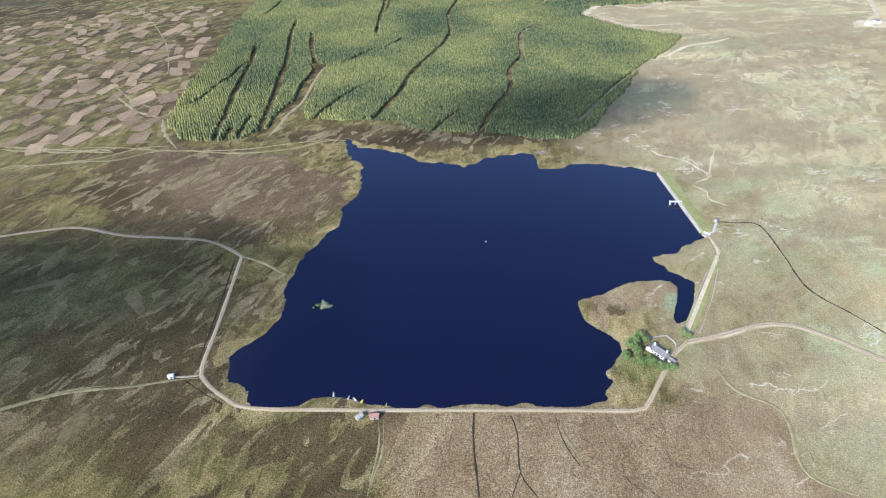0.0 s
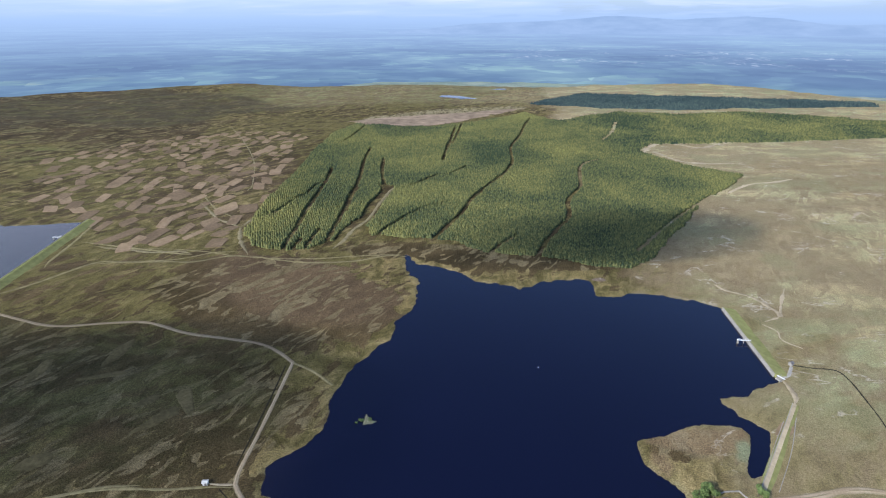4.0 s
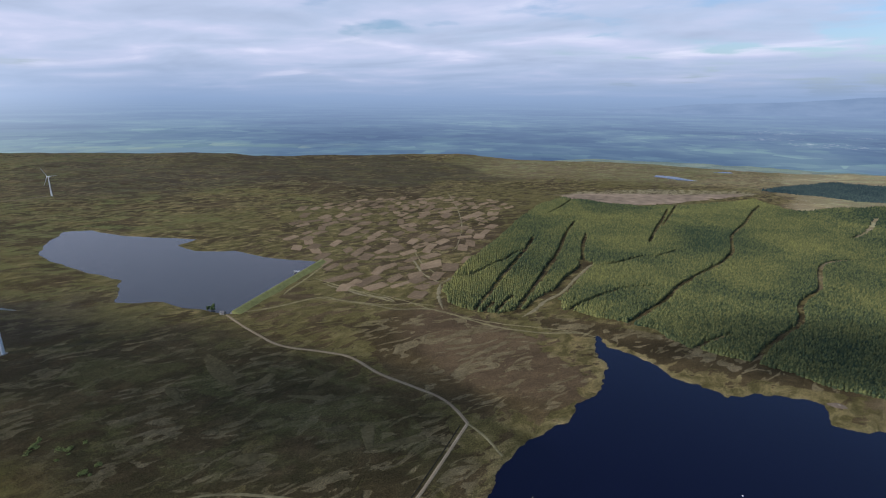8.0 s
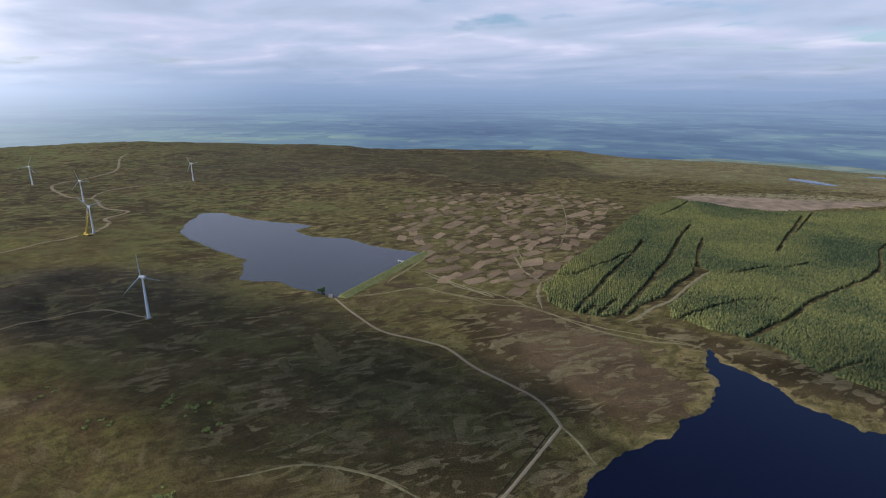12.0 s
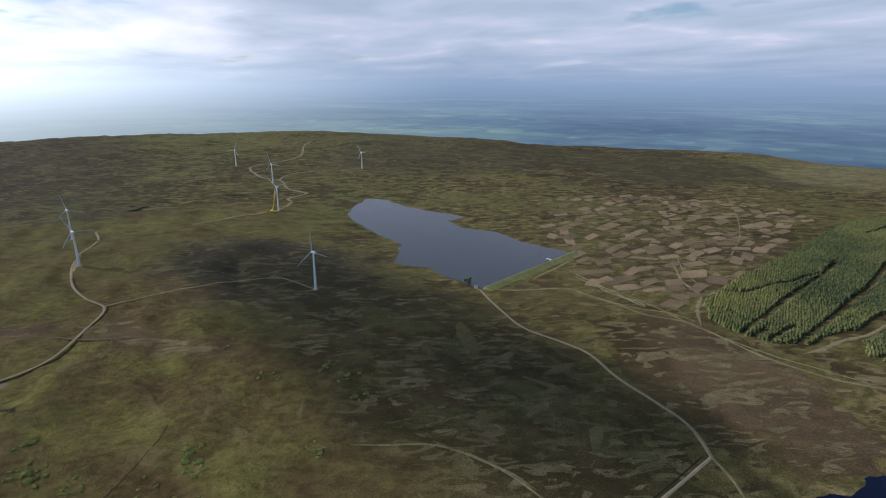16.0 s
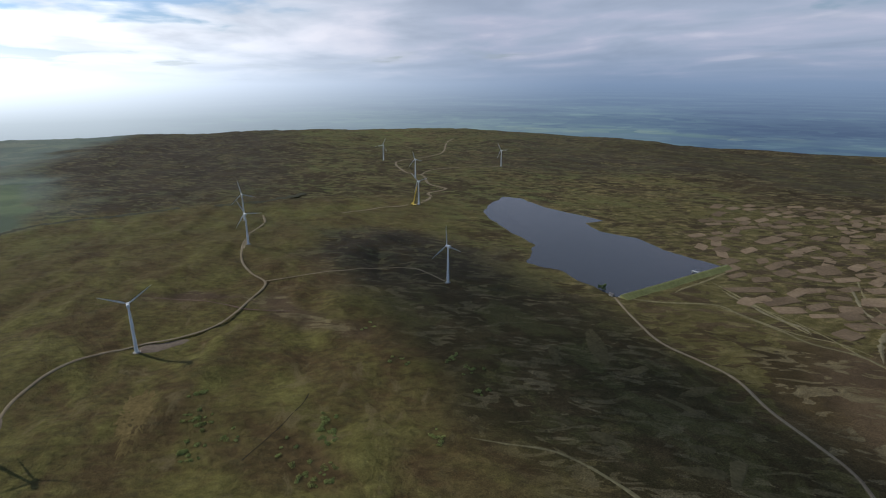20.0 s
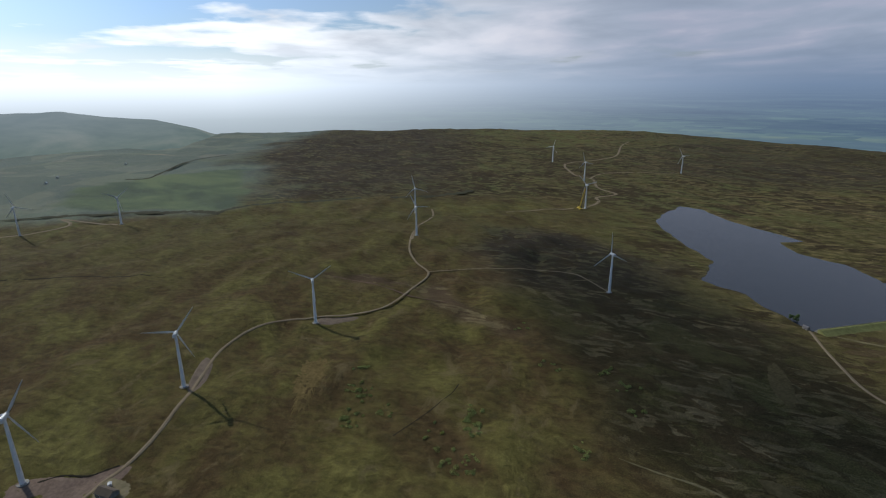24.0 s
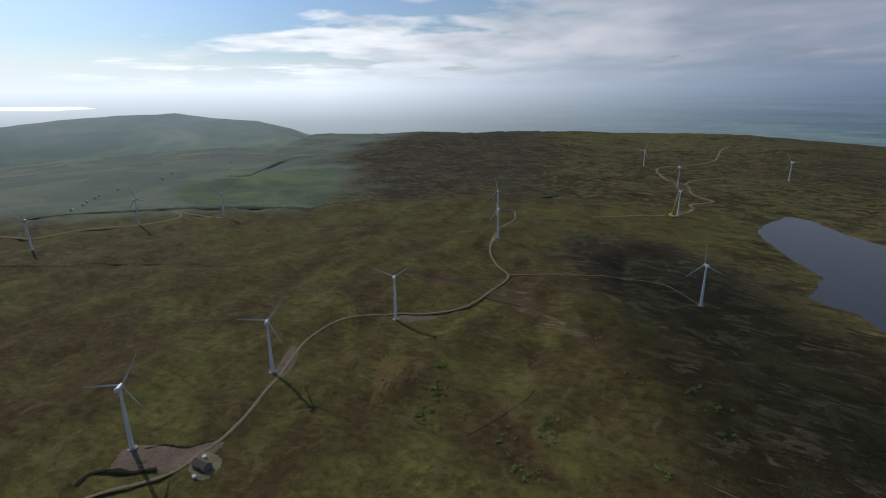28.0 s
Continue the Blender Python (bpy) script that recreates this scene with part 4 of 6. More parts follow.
def level(x, y):
    """Height of the built ground at one place."""
    xs, ys, z = GRID["xs"], GRID["ys"], GRID["z"]
    i = min(max(int(np.searchsorted(xs, x)) - 1, 0), len(xs) - 2)
    j = min(max(int(np.searchsorted(ys, y)) - 1, 0), len(ys) - 2)
    u, v = (x - xs[i]) / (xs[i + 1] - xs[i]), (y - ys[j]) / (ys[j + 1] - ys[j])
    return float((z[j, i] * (1 - u) + z[j, i + 1] * u) * (1 - v) + (z[j + 1, i] * (1 - u) + z[j + 1, i + 1] * u) * v)


def sheet(name, pts, grow, z, mat, label):
    """A level water sheet that reaches a little under its banks."""
    bm = bmesh.new()
    rim = []
    turn = 1 if sum((bx - ax) * (by + ay) for (ax, ay), (bx, by) in zip(pts, pts[1:] + pts[:1])) > 0 else -1
    for (ax, ay), (px, py), (bx, by) in zip(pts[-1:] + pts[:-1], pts, pts[1:] + pts[:1]):
        n = Vector((-(by - ay), bx - ax)).normalized() * grow * turn
        rim.append(bm.verts.new((px + n.x, py + n.y, z)))
    count = len(rim)
    low = [bm.verts.new((v.co.x, v.co.y, z - 5)) for v in rim]
    bm.faces.new(rim)
    bm.faces.new(list(reversed(low)))
    for i in range(count):
        bm.faces.new((rim[i], low[i], low[(i + 1) % count], rim[(i + 1) % count]))
    ob = part(name, bm, mat, None)
    return tagged(ob, label, "lake", kind="structure")


sheet("water", [(-124, 164), (-124, 488), (40, 488), (150, 452), (190, 420), (190, 164)], 0, 0.0, M_LAKE, "deep navy blue reservoir water, nearly calm")
sheet("water", LAKE_WEST, 11, 0.0, M_LAKE2, "slate grey reservoir water under cloud")


def ribbon(name, pts, width, mat, label, lift=0.17, step=4.0, category="road", vary=0.12, kind="structure"):
    """A track that follows the ground, with a slight camber."""
    line = curve_points(pts, step)
    verts, faces, uvs = [], [], []
    rnd = random.Random(len(pts) * 7 + int(width * 10))
    for i, (x, y) in enumerate(line):
        ax, ay = line[max(i - 1, 0)]
        bx, by = line[min(i + 1, len(line) - 1)]
        n = Vector((-(by - ay), bx - ax)).normalized()
        w = width / 2 * (1 + rnd.uniform(-vary, vary))
        if category == "path":
            w *= min(1.0, 0.15 + i / 5, 0.15 + (len(line) - 1 - i) / 5)
        mid = level(x, y)
        for s, dz in ((-1.3, -0.3), (-1, 0.0), (0, 0.04), (1, 0.0), (1.3, -0.3)):
            px, py = x + n.x * w * s, y + n.y * w * s
            verts.append((px, py, max(level(px, py), mid - 0.4, 0.35) + lift + dz * min(1, width / 2.5)))
            uvs.append((s * 0.5 + 0.5, i * 0.1))
        if i:
            b = 5 * i
            faces += [(b - 5 + j, b - 4 + j, b + 1 + j, b + j) for j in range(4)]
    ob = mesh_object(name, verts, faces, mat, None, True)
    uv = ob.data.uv_layers.new(name="UVMap")
    for loop in ob.data.loops:
        uv.data[loop.index].uv = uvs[loop.vertex_index]
    return tagged(ob, label, category, kind=kind)


ROAD = "narrow pale gravel road round the reservoir"
ribbon("road", [(-446, 344), (-397, 329), (-344, 319), (-303, 328), (-273, 332), (-234, 321), (-199, 317), (-172, 313), (-154, 304), (-139, 293)], 2.5, M_TRACK_DARK, "pale gravel track across dark heather")
ribbon("road", [(-139, 293), (-136, 260), (-133, 224), (-131, 194), (-126, 184), (-112, 173), (-99, 167), (-64, 165), (-8, 164), (54, 163), (93, 162), (101, 166), (111, 179), (124, 196), (136, 207)], 2.05, M_TRACK, ROAD)
ribbon("road", [(136, 207), (159, 212), (182, 219), (201, 219), (218, 209), (237, 192), (275, 160), (330, 120)], 3.6, M_TRACK, "pale gravel road winding over grassland")
ribbon("road", [(-139, 293), (-122, 285), (-104, 272)], 1.6, M_PATH, "faint earth path down to the shore")
WIND = "pale stone access track between wind turbines"
ribbon("road", [(-190, -262), (-205, -244), (-218, -229), (-226, -215), (-235, -204), (-244, -198), (-254, -196), (-266, -191), (-291, -187), (-332, -186), (-376, -189), (-418, -188), (-458, -169), (-482, -124), (-488, -90), (-508, -57), (-560, -31), (-608, -14), (-650, -30), (-703, -42), (-768, -43), (-826, -34)], 2.4, M_TRACK_DARK, WIND, 0.3, step=3)
ribbon("road", [(-958, -14), (-905, -12), (-860, -26), (-818, -35), (-754, -41)], 3.0, M_TRACK_DARK, WIND, step=8)
ribbon("road", [(-615, -14), (-624, 54), (-618, 120), (-602, 161), (-548, 186)], 1.7, M_TRACK_DARK, WIND, 0.3, step=3)
ribbon("road", [(-950, 264), (-1010, 310), (-1060, 320), (-1090, 370), (-1164, 352), (-1266, 368), (-1340, 343), (-1475, 349), (-1551, 385), (-1628, 489), (-1722, 572), (-1949, 662), (-2100, 740)], 6, M_TRACK_DARK, WIND, step=14)
ribbon("road", [(-930, 120), (-942, 163), (-953, 222), (-950, 264)], 4, M_TRACK_DARK, WIND, step=10)
ribbon("road", [(-1280, 366), (-1348, 422), (-1359, 528), (-1352, 615)], 5, M_TRACK_DARK, WIND, step=14)
ribbon("road", [(-650, -900), (-691, -815), (-689, -752), (-737, -725), (-771, -682), (-792, -640), (-850, -610), (-889, -650), (-872, -602), (-846, -530)], 5, M_TRACK_DARK, WIND, step=12)


# ---- conifers ----
def plantation(name, outline, gap, tall, label, rides=(), ride_width=4.4, wide=(), thin=(), tiers=2, seed=3, sides=6, mat=None):
    rng = np.random.default_rng(seed)
    xs, ys = [p[0] for p in outline], [p[1] for p in outline]
    u, v = np.meshgrid(np.arange(-1500, 1500, gap * 1.06), np.arange(-1500, 1500, gap * 0.88))
    a = radians(24)
    cx, cy = (min(xs) + max(xs)) / 2, (min(ys) + max(ys)) / 2
    x = (cx + u * math.cos(a) - v * math.sin(a)).ravel()
    y = (cy + u * math.sin(a) + v * math.cos(a)).ravel()
    keep = (x > min(xs)) & (x < max(xs)) & (y > min(ys)) & (y < max(ys))
    x, y = x[keep], y[keep]
    x, y = x + rng.normal(0, gap * 0.18, len(x)), y + rng.normal(0, gap * 0.18, len(y))
    keep = shore_distance(x, y, outline) + (fbm(x, y, 25, 3, 31) - 0.5) * 12 < 0
    keep &= rng.random(len(x)) > 0.03
    for line in rides:
        keep &= line_distance(x, y, curve_points(line, 12)) > ride_width * (0.75 + 0.6 * fbm(x, y, 30, 2, 8))
    for line in thin:
        keep &= line_distance(x, y, curve_points(line, 12)) > 3.0
    for line in wide:
        keep &= line_distance(x, y, curve_points(line, 12)) > 6.5 + 5 * fbm(x, y, 40, 2, 18)
    x, y = x[keep], y[keep]
    n = len(x)
    z = land(x, y) - 0.2
    h = tall * (0.78 + 0.5 * fbm(x, y, 90, 3, 12)) * rng.uniform(0.8, 1.2, n)
    w = gap * 0.82 * rng.uniform(0.8, 1.15, n)
    rings = []
    for k in range(tiers):
        ang = rng.random((n, 1)) * 6.28 + np.arange(sides)[None] * (2 * math.pi / sides)
        lo, size = (0.06 + 0.42 * k / max(tiers - 1, 1)), (1.0 - 0.34 * k / max(tiers - 1, 1))
        wide = w[:, None] * size * rng.uniform(0.7, 1.25, (n, sides))
        ring = np.stack([x[:, None] + np.cos(ang) * wide, y[:, None] + np.sin(ang) * wide, (z + h * lo)[:, None] + rng.uniform(-0.5, 0.3, (n, sides))], -1)
        top = np.stack([x + rng.normal(0, 0.12, n), y + rng.normal(0, 0.12, n), z + h * (1.0 if k == tiers - 1 else 0.62 + 0.22 * k)], -1)[:, None]
        rings.append(np.concatenate([ring, top], 1))
    co = np.concatenate(rings, 1)
    per = (sides + 1) * tiers
    one = []
    for k in range(tiers):
        b = k * (sides + 1)
        one += [(b + i, b + (i + 1) % sides, b + sides) for i in range(sides)]
    tri = (np.array(one)[None] + (np.arange(n) * per)[:, None, None]).reshape(-1, 3)
    me = bpy.data.meshes.new(name)
    me.vertices.add(n * per)
    me.vertices.foreach_set("co", co.ravel())
    me.loops.add(tri.size)
    me.loops.foreach_set("vertex_index", tri.ravel())
    me.polygons.add(len(tri))
    me.polygons.foreach_set("loop_start", np.arange(0, tri.size, 3))
    me.update(calc_edges=True)
    me.materials.append(mat or M_SPRUCE)
    return tagged(new(name, me), label, "forest", kind="stuff")


plantation("conifer_forest", FOREST, 2.4, 4.9, "dense spruce plantation in planted rows, cut by rides", RIDES, ride_width=3.4, wide=[RIDES[2][:6]], thin=THIN, tiers=3)
plantation("conifer_forest", FOREST_FAR, 4.4, 5.2, "far spruce plantation running to the moor edge", [RIDES[5], RIDES[7]], seed=4, sides=5, tiers=1)

plantation("conifer_forest", FOREST_LOW, 6.0, 6.5, "dark far forest block in the low country", seed=6, sides=5, tiers=1, mat=M_SPRUCE_DARK)


# ---- far distance ----
def build_backdrop():
    verts, faces = [], []
    n = 240
    for i in range(n + 1):
        a = 2 * math.pi * i / n
        for z in (-700, 0, 222):
            verts.append((-math.sin(a) * 4850, math.cos(a) * 4850, z))
        if i:
            b = 3 * i
            faces += [(b - 3, b, b + 1, b - 2), (b - 2, b + 1, b + 2, b - 1)]
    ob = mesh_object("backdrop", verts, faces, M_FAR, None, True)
    return tagged(ob, "hazy blue lowland many kilometres away", "distance", kind="structure")


build_backdrop()


# ---- wind turbines ----
def build_turbine(hub=44.0, blade=23.5):
    base = new("wind_turbine")
    bm = bmesh.new()
    rod(bm, (0, 0, -1), (0, 0, 0.35), 3.4, 3.2, 20)
    part("foundation", bm, M_CONC, base, "round concrete foundation")
    bm = bmesh.new()
    prev = 0.3
    for k in range(3):
        nxt = 0.3 + (hub - 1.6) * (k + 1) / 3
        rod(bm, (0, 0, prev), (0, 0, nxt), 1.55 - 0.25 * k, 1.55 - 0.25 * (k + 1), 20)
        rod(bm, (0, 0, nxt - 0.12), (0, 0, nxt), 1.60 - 0.25 * (k + 1), 1.60 - 0.25 * (k + 1), 20)
        prev = nxt
    part("tower", bm, M_TOWER, base)
    bm = bmesh.new()
    box(bm, (0.0, -1.58, 1.6), (0.9, 0.12, 2.1), 0, 0.03)
    part("door", bm, M_SLATE, base, "grey steel tower door")
    bm = bmesh.new()
    box(bm, (0, 1.2, hub), (2.6, 7.2, 2.7), 0, 0.5)
    box(bm, (0, 3.6, hub + 1.5), (1.2, 1.4, 0.5), 0, 0.1)
    nac = part("nacelle", bm, M_WHITE, base, "white nacelle housing")
    bm = bmesh.new()
    rod(bm, (0, 3.4, hub + 1.6), (0, 3.4, hub + 2.9), 0.06, 0.04, 6)
    part("wind_vane", bm, M_SLATE, nac)
    bm = bmesh.new()
    bmesh.ops.create_uvsphere(bm, u_segments=16, v_segments=10, radius=1.35, matrix=Matrix.Translation((0, -3.0, hub)) @ Matrix.Diagonal((1, 1.25, 1, 1)))
    spin = part("rotor_hub", bm, M_WHITE, base)
    for k in range(3):
        bm = bmesh.new()
        rows = []
        for j in range(11):
            t = j / 10
            chord = 0.9 + 0.65 * min(t / 0.2, 1) if t < 0.2 else 1.65 * (1 - t) ** 0.8 + 0.17
            thick = 1.1 * (1 - t) ** 1.4 * (1 if t < 0.1 else 0.45) + 0.06
            tw = radians(16 * (1 - t) ** 2)
            ring = []
            for q in range(8):
                an = 2 * math.pi * q / 8
                px, py = math.cos(an) * chord / 2 - chord * 0.15, math.sin(an) * thick / 2
                ring.append(bm.verts.new((px * math.cos(tw) - py * math.sin(tw), px * math.sin(tw) + py * math.cos(tw) - 3.0, 0.8 + t * (blade - 0.8))))
            rows.append(ring)
        for r0, r1 in zip(rows, rows[1:]):
            for q in range(8):
                bm.faces.new((r0[q], r0[(q + 1) % 8], r1[(q + 1) % 8], r1[q]))
        bm.faces.new(rows[-1])
        bm.faces.new(list(reversed(rows[0])))
        bmesh.ops.rotate(bm, verts=bm.verts, cent=(0, -3, 0), matrix=Matrix.Rotation(radians(120 * k), 3, "Y"))
        bmesh.ops.translate(bm, verts=bm.verts, vec=(0, 0, hub))
        part("blade", bm, M_WHITE, base, "slim tapered white blade")
    return base


def spin_turbine(base, degrees, hub=44.0):
    """Turn the rotor of one turbine to its resting place."""
    m = Matrix.Translation((0, -3, hub)) @ Matrix.Rotation(radians(degrees), 4, "Y") @ Matrix.Translation((0, 3, -hub))
    for o in base.children:
        if o.name.startswith("blade"):
            o.matrix_basis = m


def polar(az, r):
    return -math.sin(radians(az)) * r, math.cos(radians(az)) * r


TURBINES = [((-253, -241), 90, "standing beside a gravel pad and stone substation"), ((-355, -195), 84, "standing beside a bend of the access track"), ((-471, -121), 64, "standing beside the access track"), ((-544, 187), 2, "alone at the end of a spur track"), ((-769, -35), 25, "standing at the end of the access track"), (polar(92.7, 925), 12, "standing behind another turbine"), ((-952, 268), 40, "standing beside a yellow crane"), (polar(74.6, 1290), 15, "standing beside the far access track"), ((-1569, 334), 95, "standing far off on the moor"), ((-1352, 620), 30, "standing far off beyond the reservoir"), ((-850, -525), 70, "standing on rough grass near a valley"), ((-787, -645), 20, "standing on rough grass near a valley"), ((-626, -690), 45, "standing on rough grass near a valley")]
first = build_turbine()
for i, ((x, y), phase, where) in enumerate(TURBINES):
    m = pose(x, y, level(x, y), 0, 0, -75)
    if i == 0:
        first.matrix_basis = m
        t = first
    else:
        t = copy_thing(first, m)
    spin_turbine(t, phase)
    tagged(t, "white three-bladed wind turbine " + where, "wind turbine", "wind turbines on the moor")


# ---- paths, ditches and streams ----
ribbon("path", [(690, 905), (735, 945), (764, 993), (800, 1060), (850, 1150)], 7, M_SAND, "pale lane leading to the far barns", 0.25, 8, "path", 0.3)
PEAT_LABEL = "pale worn track between the peat plots"
for pts, width in (([(-388, 616), (-362, 590), (-336, 562), (-312, 549), (-295, 536)], 2.6), ([(-295, 536), (-295, 562), (-287, 588)], 3.0), ([(-416, 467), (-380, 464), (-352, 461), (-327, 467), (-312, 461)], 2.6), ([(-604, 1129), (-505, 984), (-416, 835), (-360, 708), (-352, 674)], 1.2), ([(-295, 536), (-277, 499), (-252, 464)], 3.2)):
    ribbon("path", pts, width, M_PATH_PALE, PEAT_LABEL, 0.2, 4, "path", 0.6)
for pts, width in (([(239, 945), (286, 1040), (350, 1065), (437, 1071)], 7), ([(268, 986), (290, 921), (321, 900), (397, 909)], 6), ([(308, 734), (353, 780), (398, 800), (432, 821)], 4), ([(194, 450), (200, 438), (217, 428), (225, 410), (227, 397), (209, 385)], 2.6), ([(253, 448), (238, 420), (227, 397)], 2.2), ([(414, 641), (440, 671), (443, 656)], 3), ([(295, 1067), (337, 1041), (366, 1022), (416, 1070)], 6)):
    ribbon("path", pts, width, M_SAND, "bare sandy path worn through pale grass", 0.14, 4, "path", 0.8)
for pts, width in (([(56, 158), (56, 149), (60, 140), (62, 130)], 1.2),):
    ribbon("path", pts, width, M_PATH, "green strip of grass through the heath", 0.10, 3, "path", 0.6)
PATH_LABEL = "faint trodden grass path across the moor"
for pts, width in (([(-271, 109), (-254, 137), (-244, 152), (-232, 162), (-215, 171), (-195, 179), (-178, 182)], 1.4), ([(-442, 349), (-419, 379), (-394, 430), (-367, 435), (-326, 442), (-298, 441), (-271, 458), (-248, 461)], 3.0), ([(-248, 461), (-192, 453), (-144, 461), (-113, 478), (-93, 480)], 2.2), ([(-434, 414), (-441, 428), (-453, 473), (-471, 528)], 2.6), ([(-447, 478), (-371, 468), (-310, 459)], 2.4), ([(-405, 652), (-357, 597), (-306, 560)], 1.8)):
    ribbon("path", pts, width, M_PATH, PATH_LABEL, 0.12, 4, "path", 0.35)
for pts, width in (([(-425, 470), (-389, 466), (-327, 471), (-257, 459), (-193, 460), (-153, 471), (-117, 480), (-98, 483)], 1.2), ([(-396, 427), (-357, 438), (-316, 449), (-287, 466), (-261, 469)], 1.2), ([(-224, 168), (-207, 174), (-187, 179), (-164, 181), (-142, 185), (-129, 186)], 1.2), ([(143, 193), (148, 174), (163, 163), (164, 151), (159, 136), (159, 126), (167, 120), (175, 117)], 1.5)):
    ribbon("path", pts, width, M_PATH, PATH_LABEL, 0.12, 4, "path", 0.35)
for pts, width in (([(207, 382), (214, 372), (212, 360), (222, 350)], 1.6), ([(-144, 187), (-137, 187), (-129, 188)], 3.0)):
    ribbon("path", pts, width, M_SAND, "bare sandy path worn through pale grass", 0.12, 3, "path", 0.5)
ribbon("path", [(185.5, 284), (190, 292), (191, 303), (190, 312)], 2.4, M_SAND, "bare sandy path worn through pale grass", 0.3, 2, "path", 0.3)
for pts in ([(-30, 160), (-29, 142), (-32, 128), (-34, 120)], [(-33, 160), (-31, 145), (-34, 120)]):
    ribbon("path", pts, 1.0, M_PATH, "green wheel track through the heath", 0.12, 4, "path", 0.3)
ribbon("path", [(-172, 488), (-167, 515), (-164, 545), (-156, 578), (-156, 637), (-154, 700), (-148, 712), (-131, 716), (-124, 722)], 3.4, M_PATH_PALE, "bare earth ride between spruce blocks", 0.15, 5, "path", 0.3)
for pts, width in (([(14, 162), (13, 144), (14, 119)], 0.8), ([(32, 160), (34, 150), (33, 130), (39, 119)], 0.5), ([(54, 158), (54, 151), (56, 142), (60, 133)], 0.4), ([(33, 130), (28, 119)], 0.4), ([(-554, -666), (-570, -590), (-591, -517), (-599, -433), (-601, -347)], 2.0), ([(-353, 14), (-339, 7), (-321, -8), (-305, -21), (-294, -31)], 0.5), ([(-142.5, 288), (-139.5, 260), (-136.5, 226), (-134.5, 200)], 0.7), ([(-136, 184), (-124, 176), (-112, 169)], 0.5)):
    ribbon("ditch", pts, width, M_DITCH, "dark wet peat ditch cut into the moor", 0.10, 4, "ditch", 0.35)
# gully not dug: dark strips hold its heather and its painted shade
for pts, width in (([(-905, -700), (-921, -608), (-939, -537), (-934, -421), (-919, -398), (-987, -374), (-1018, -291), (-1064, -160)], 13), ([(-1057, -100), (-1061, -38), (-1100, 28), (-1138, 72)], 12)):
    ribbon("gully", pts, width, M_GULLY, "dark strip for the heather and painted shade of a shallow gully", 0.3, 6, "gully", 0.6)
ribbon("stream", [(204, 328), (217, 326), (231, 325), (234, 314), (232, 287), (229, 251), (241, 230), (251, 212), (259, 191)], 0.9, M_DITCH, "narrow dark stream winding through grass", 0.10, 3, "stream", 0.4)
ribbon("ditch", [(-597, -129), (-582, -94), (-556, -54), (-536, -31), (-516, 12)], 1.4, M_REDPEAT, "eroded band of bare reddish peat", 0.10, 4, "ditch", 0.6)

ribbon("path", [(-1779, -994), (-1786, -933), (-1760, -867)], 9.0, M_SAND, "pale lane on the far valley side", 0.4, 14, "path", 0.4)
ribbon("hedge_bank", [(-1282, -761), (-1283, -723), (-1327, -714), (-1493, -748), (-1592, -759), (-1688, -744), (-1770, -697)], 7.0, M_GULLY, "dark hedge bank between valley fields", 0.6, 10, "hedge", 0.5)
ribbon("hedge_bank", [(-805, -887), (-827, -852), (-852, -818), (-870, -778), (-906, -690)], 6.0, M_GULLY, "dark hedge bank between valley fields", 0.6, 8, "hedge", 0.6)


def patch(name, pts, mat, label, lift=0.15, category="ground", step=3.0, ragged=0.06):
    """A flat spread of other ground, draped on the land, with a ragged rim."""
    rim = curve_points(pts + pts[:1], step)[:-1]
    cx, cy = sum(p[0] for p in rim) / len(rim), sum(p[1] for p in rim) / len(rim)
    verts, faces, n = [], [], len(rim)
    rnd = random.Random(n)
    rings = (0.0, 0.35, 0.7, 1.0, 1.2)
    for q in rings[1:]:
        for x, y in rim:
            j = 1 + (rnd.uniform(-ragged, ragged) if q == 1 else 0)
            px, py = cx + (x - cx) * q * j, cy + (y - cy) * q * j
            verts.append((px, py, level(px, py) + (lift if q <= 1 else -0.3)))
    verts.append((cx, cy, level(cx, cy) + lift))
    for i in range(n):
        j = (i + 1) % n
        faces.append((len(verts) - 1, i, j))
        for k in range(len(rings) - 2):
            faces.append((k * n + i, (k + 1) * n + i, (k + 1) * n + j, k * n + j))
    ob = mesh_object(name, verts, faces, mat, None, True)
    return tagged(ob, label, category, kind="structure")


def lens_outline(x, y, length, width, turn, seed):
    """A long uneven lens on the plan."""
    rnd, c, s = random.Random(seed), math.cos(radians(turn)), math.sin(radians(turn))
    out = []
    for i in range(10):
        a = 2 * math.pi * i / 10
        u, v = math.cos(a) * length / 2 * rnd.uniform(0.85, 1.15), math.sin(a) * width / 2 * rnd.uniform(0.7, 1.3) + 0.1 * width * math.sin(2 * a)
        out.append((x + u * c - v * s, y + u * s + v * c))
    return out


for i, row in enumerate([(-352, 217, 31, 7, 164), (-308, 263, 30, 7, 99), (-269, 291, 33, 9, 91), (-270, 175, 19, 5, 40), (-245, 190, 18, 10, 45), (-198, 228, 26, 9, 58), (-352, 260, 66, 13, 159), (-216, 244, 16, 7, 53), (-190, 246, 31, 9, 130), (-262, 264, 31, 6, 26), (-169, 252, 35, 6, 46), (-180, 156, 21, 9, 88)]):
    patch("grass_patch", lens_outline(*row, i), M_BURN, "strip of olive grass regrown among dark heather", 0.12, "grass", 1.5, 0.11)
patch("hardstanding", [(-236, -242), (-250, -244), (-258, -232), (-258, -212), (-268, -192), (-258, -188), (-246, -196), (-239, -208), (-236, -226)], M_REDGRAVEL, "reddish gravel hardstanding round a turbine foot", 0.2, "pavement")
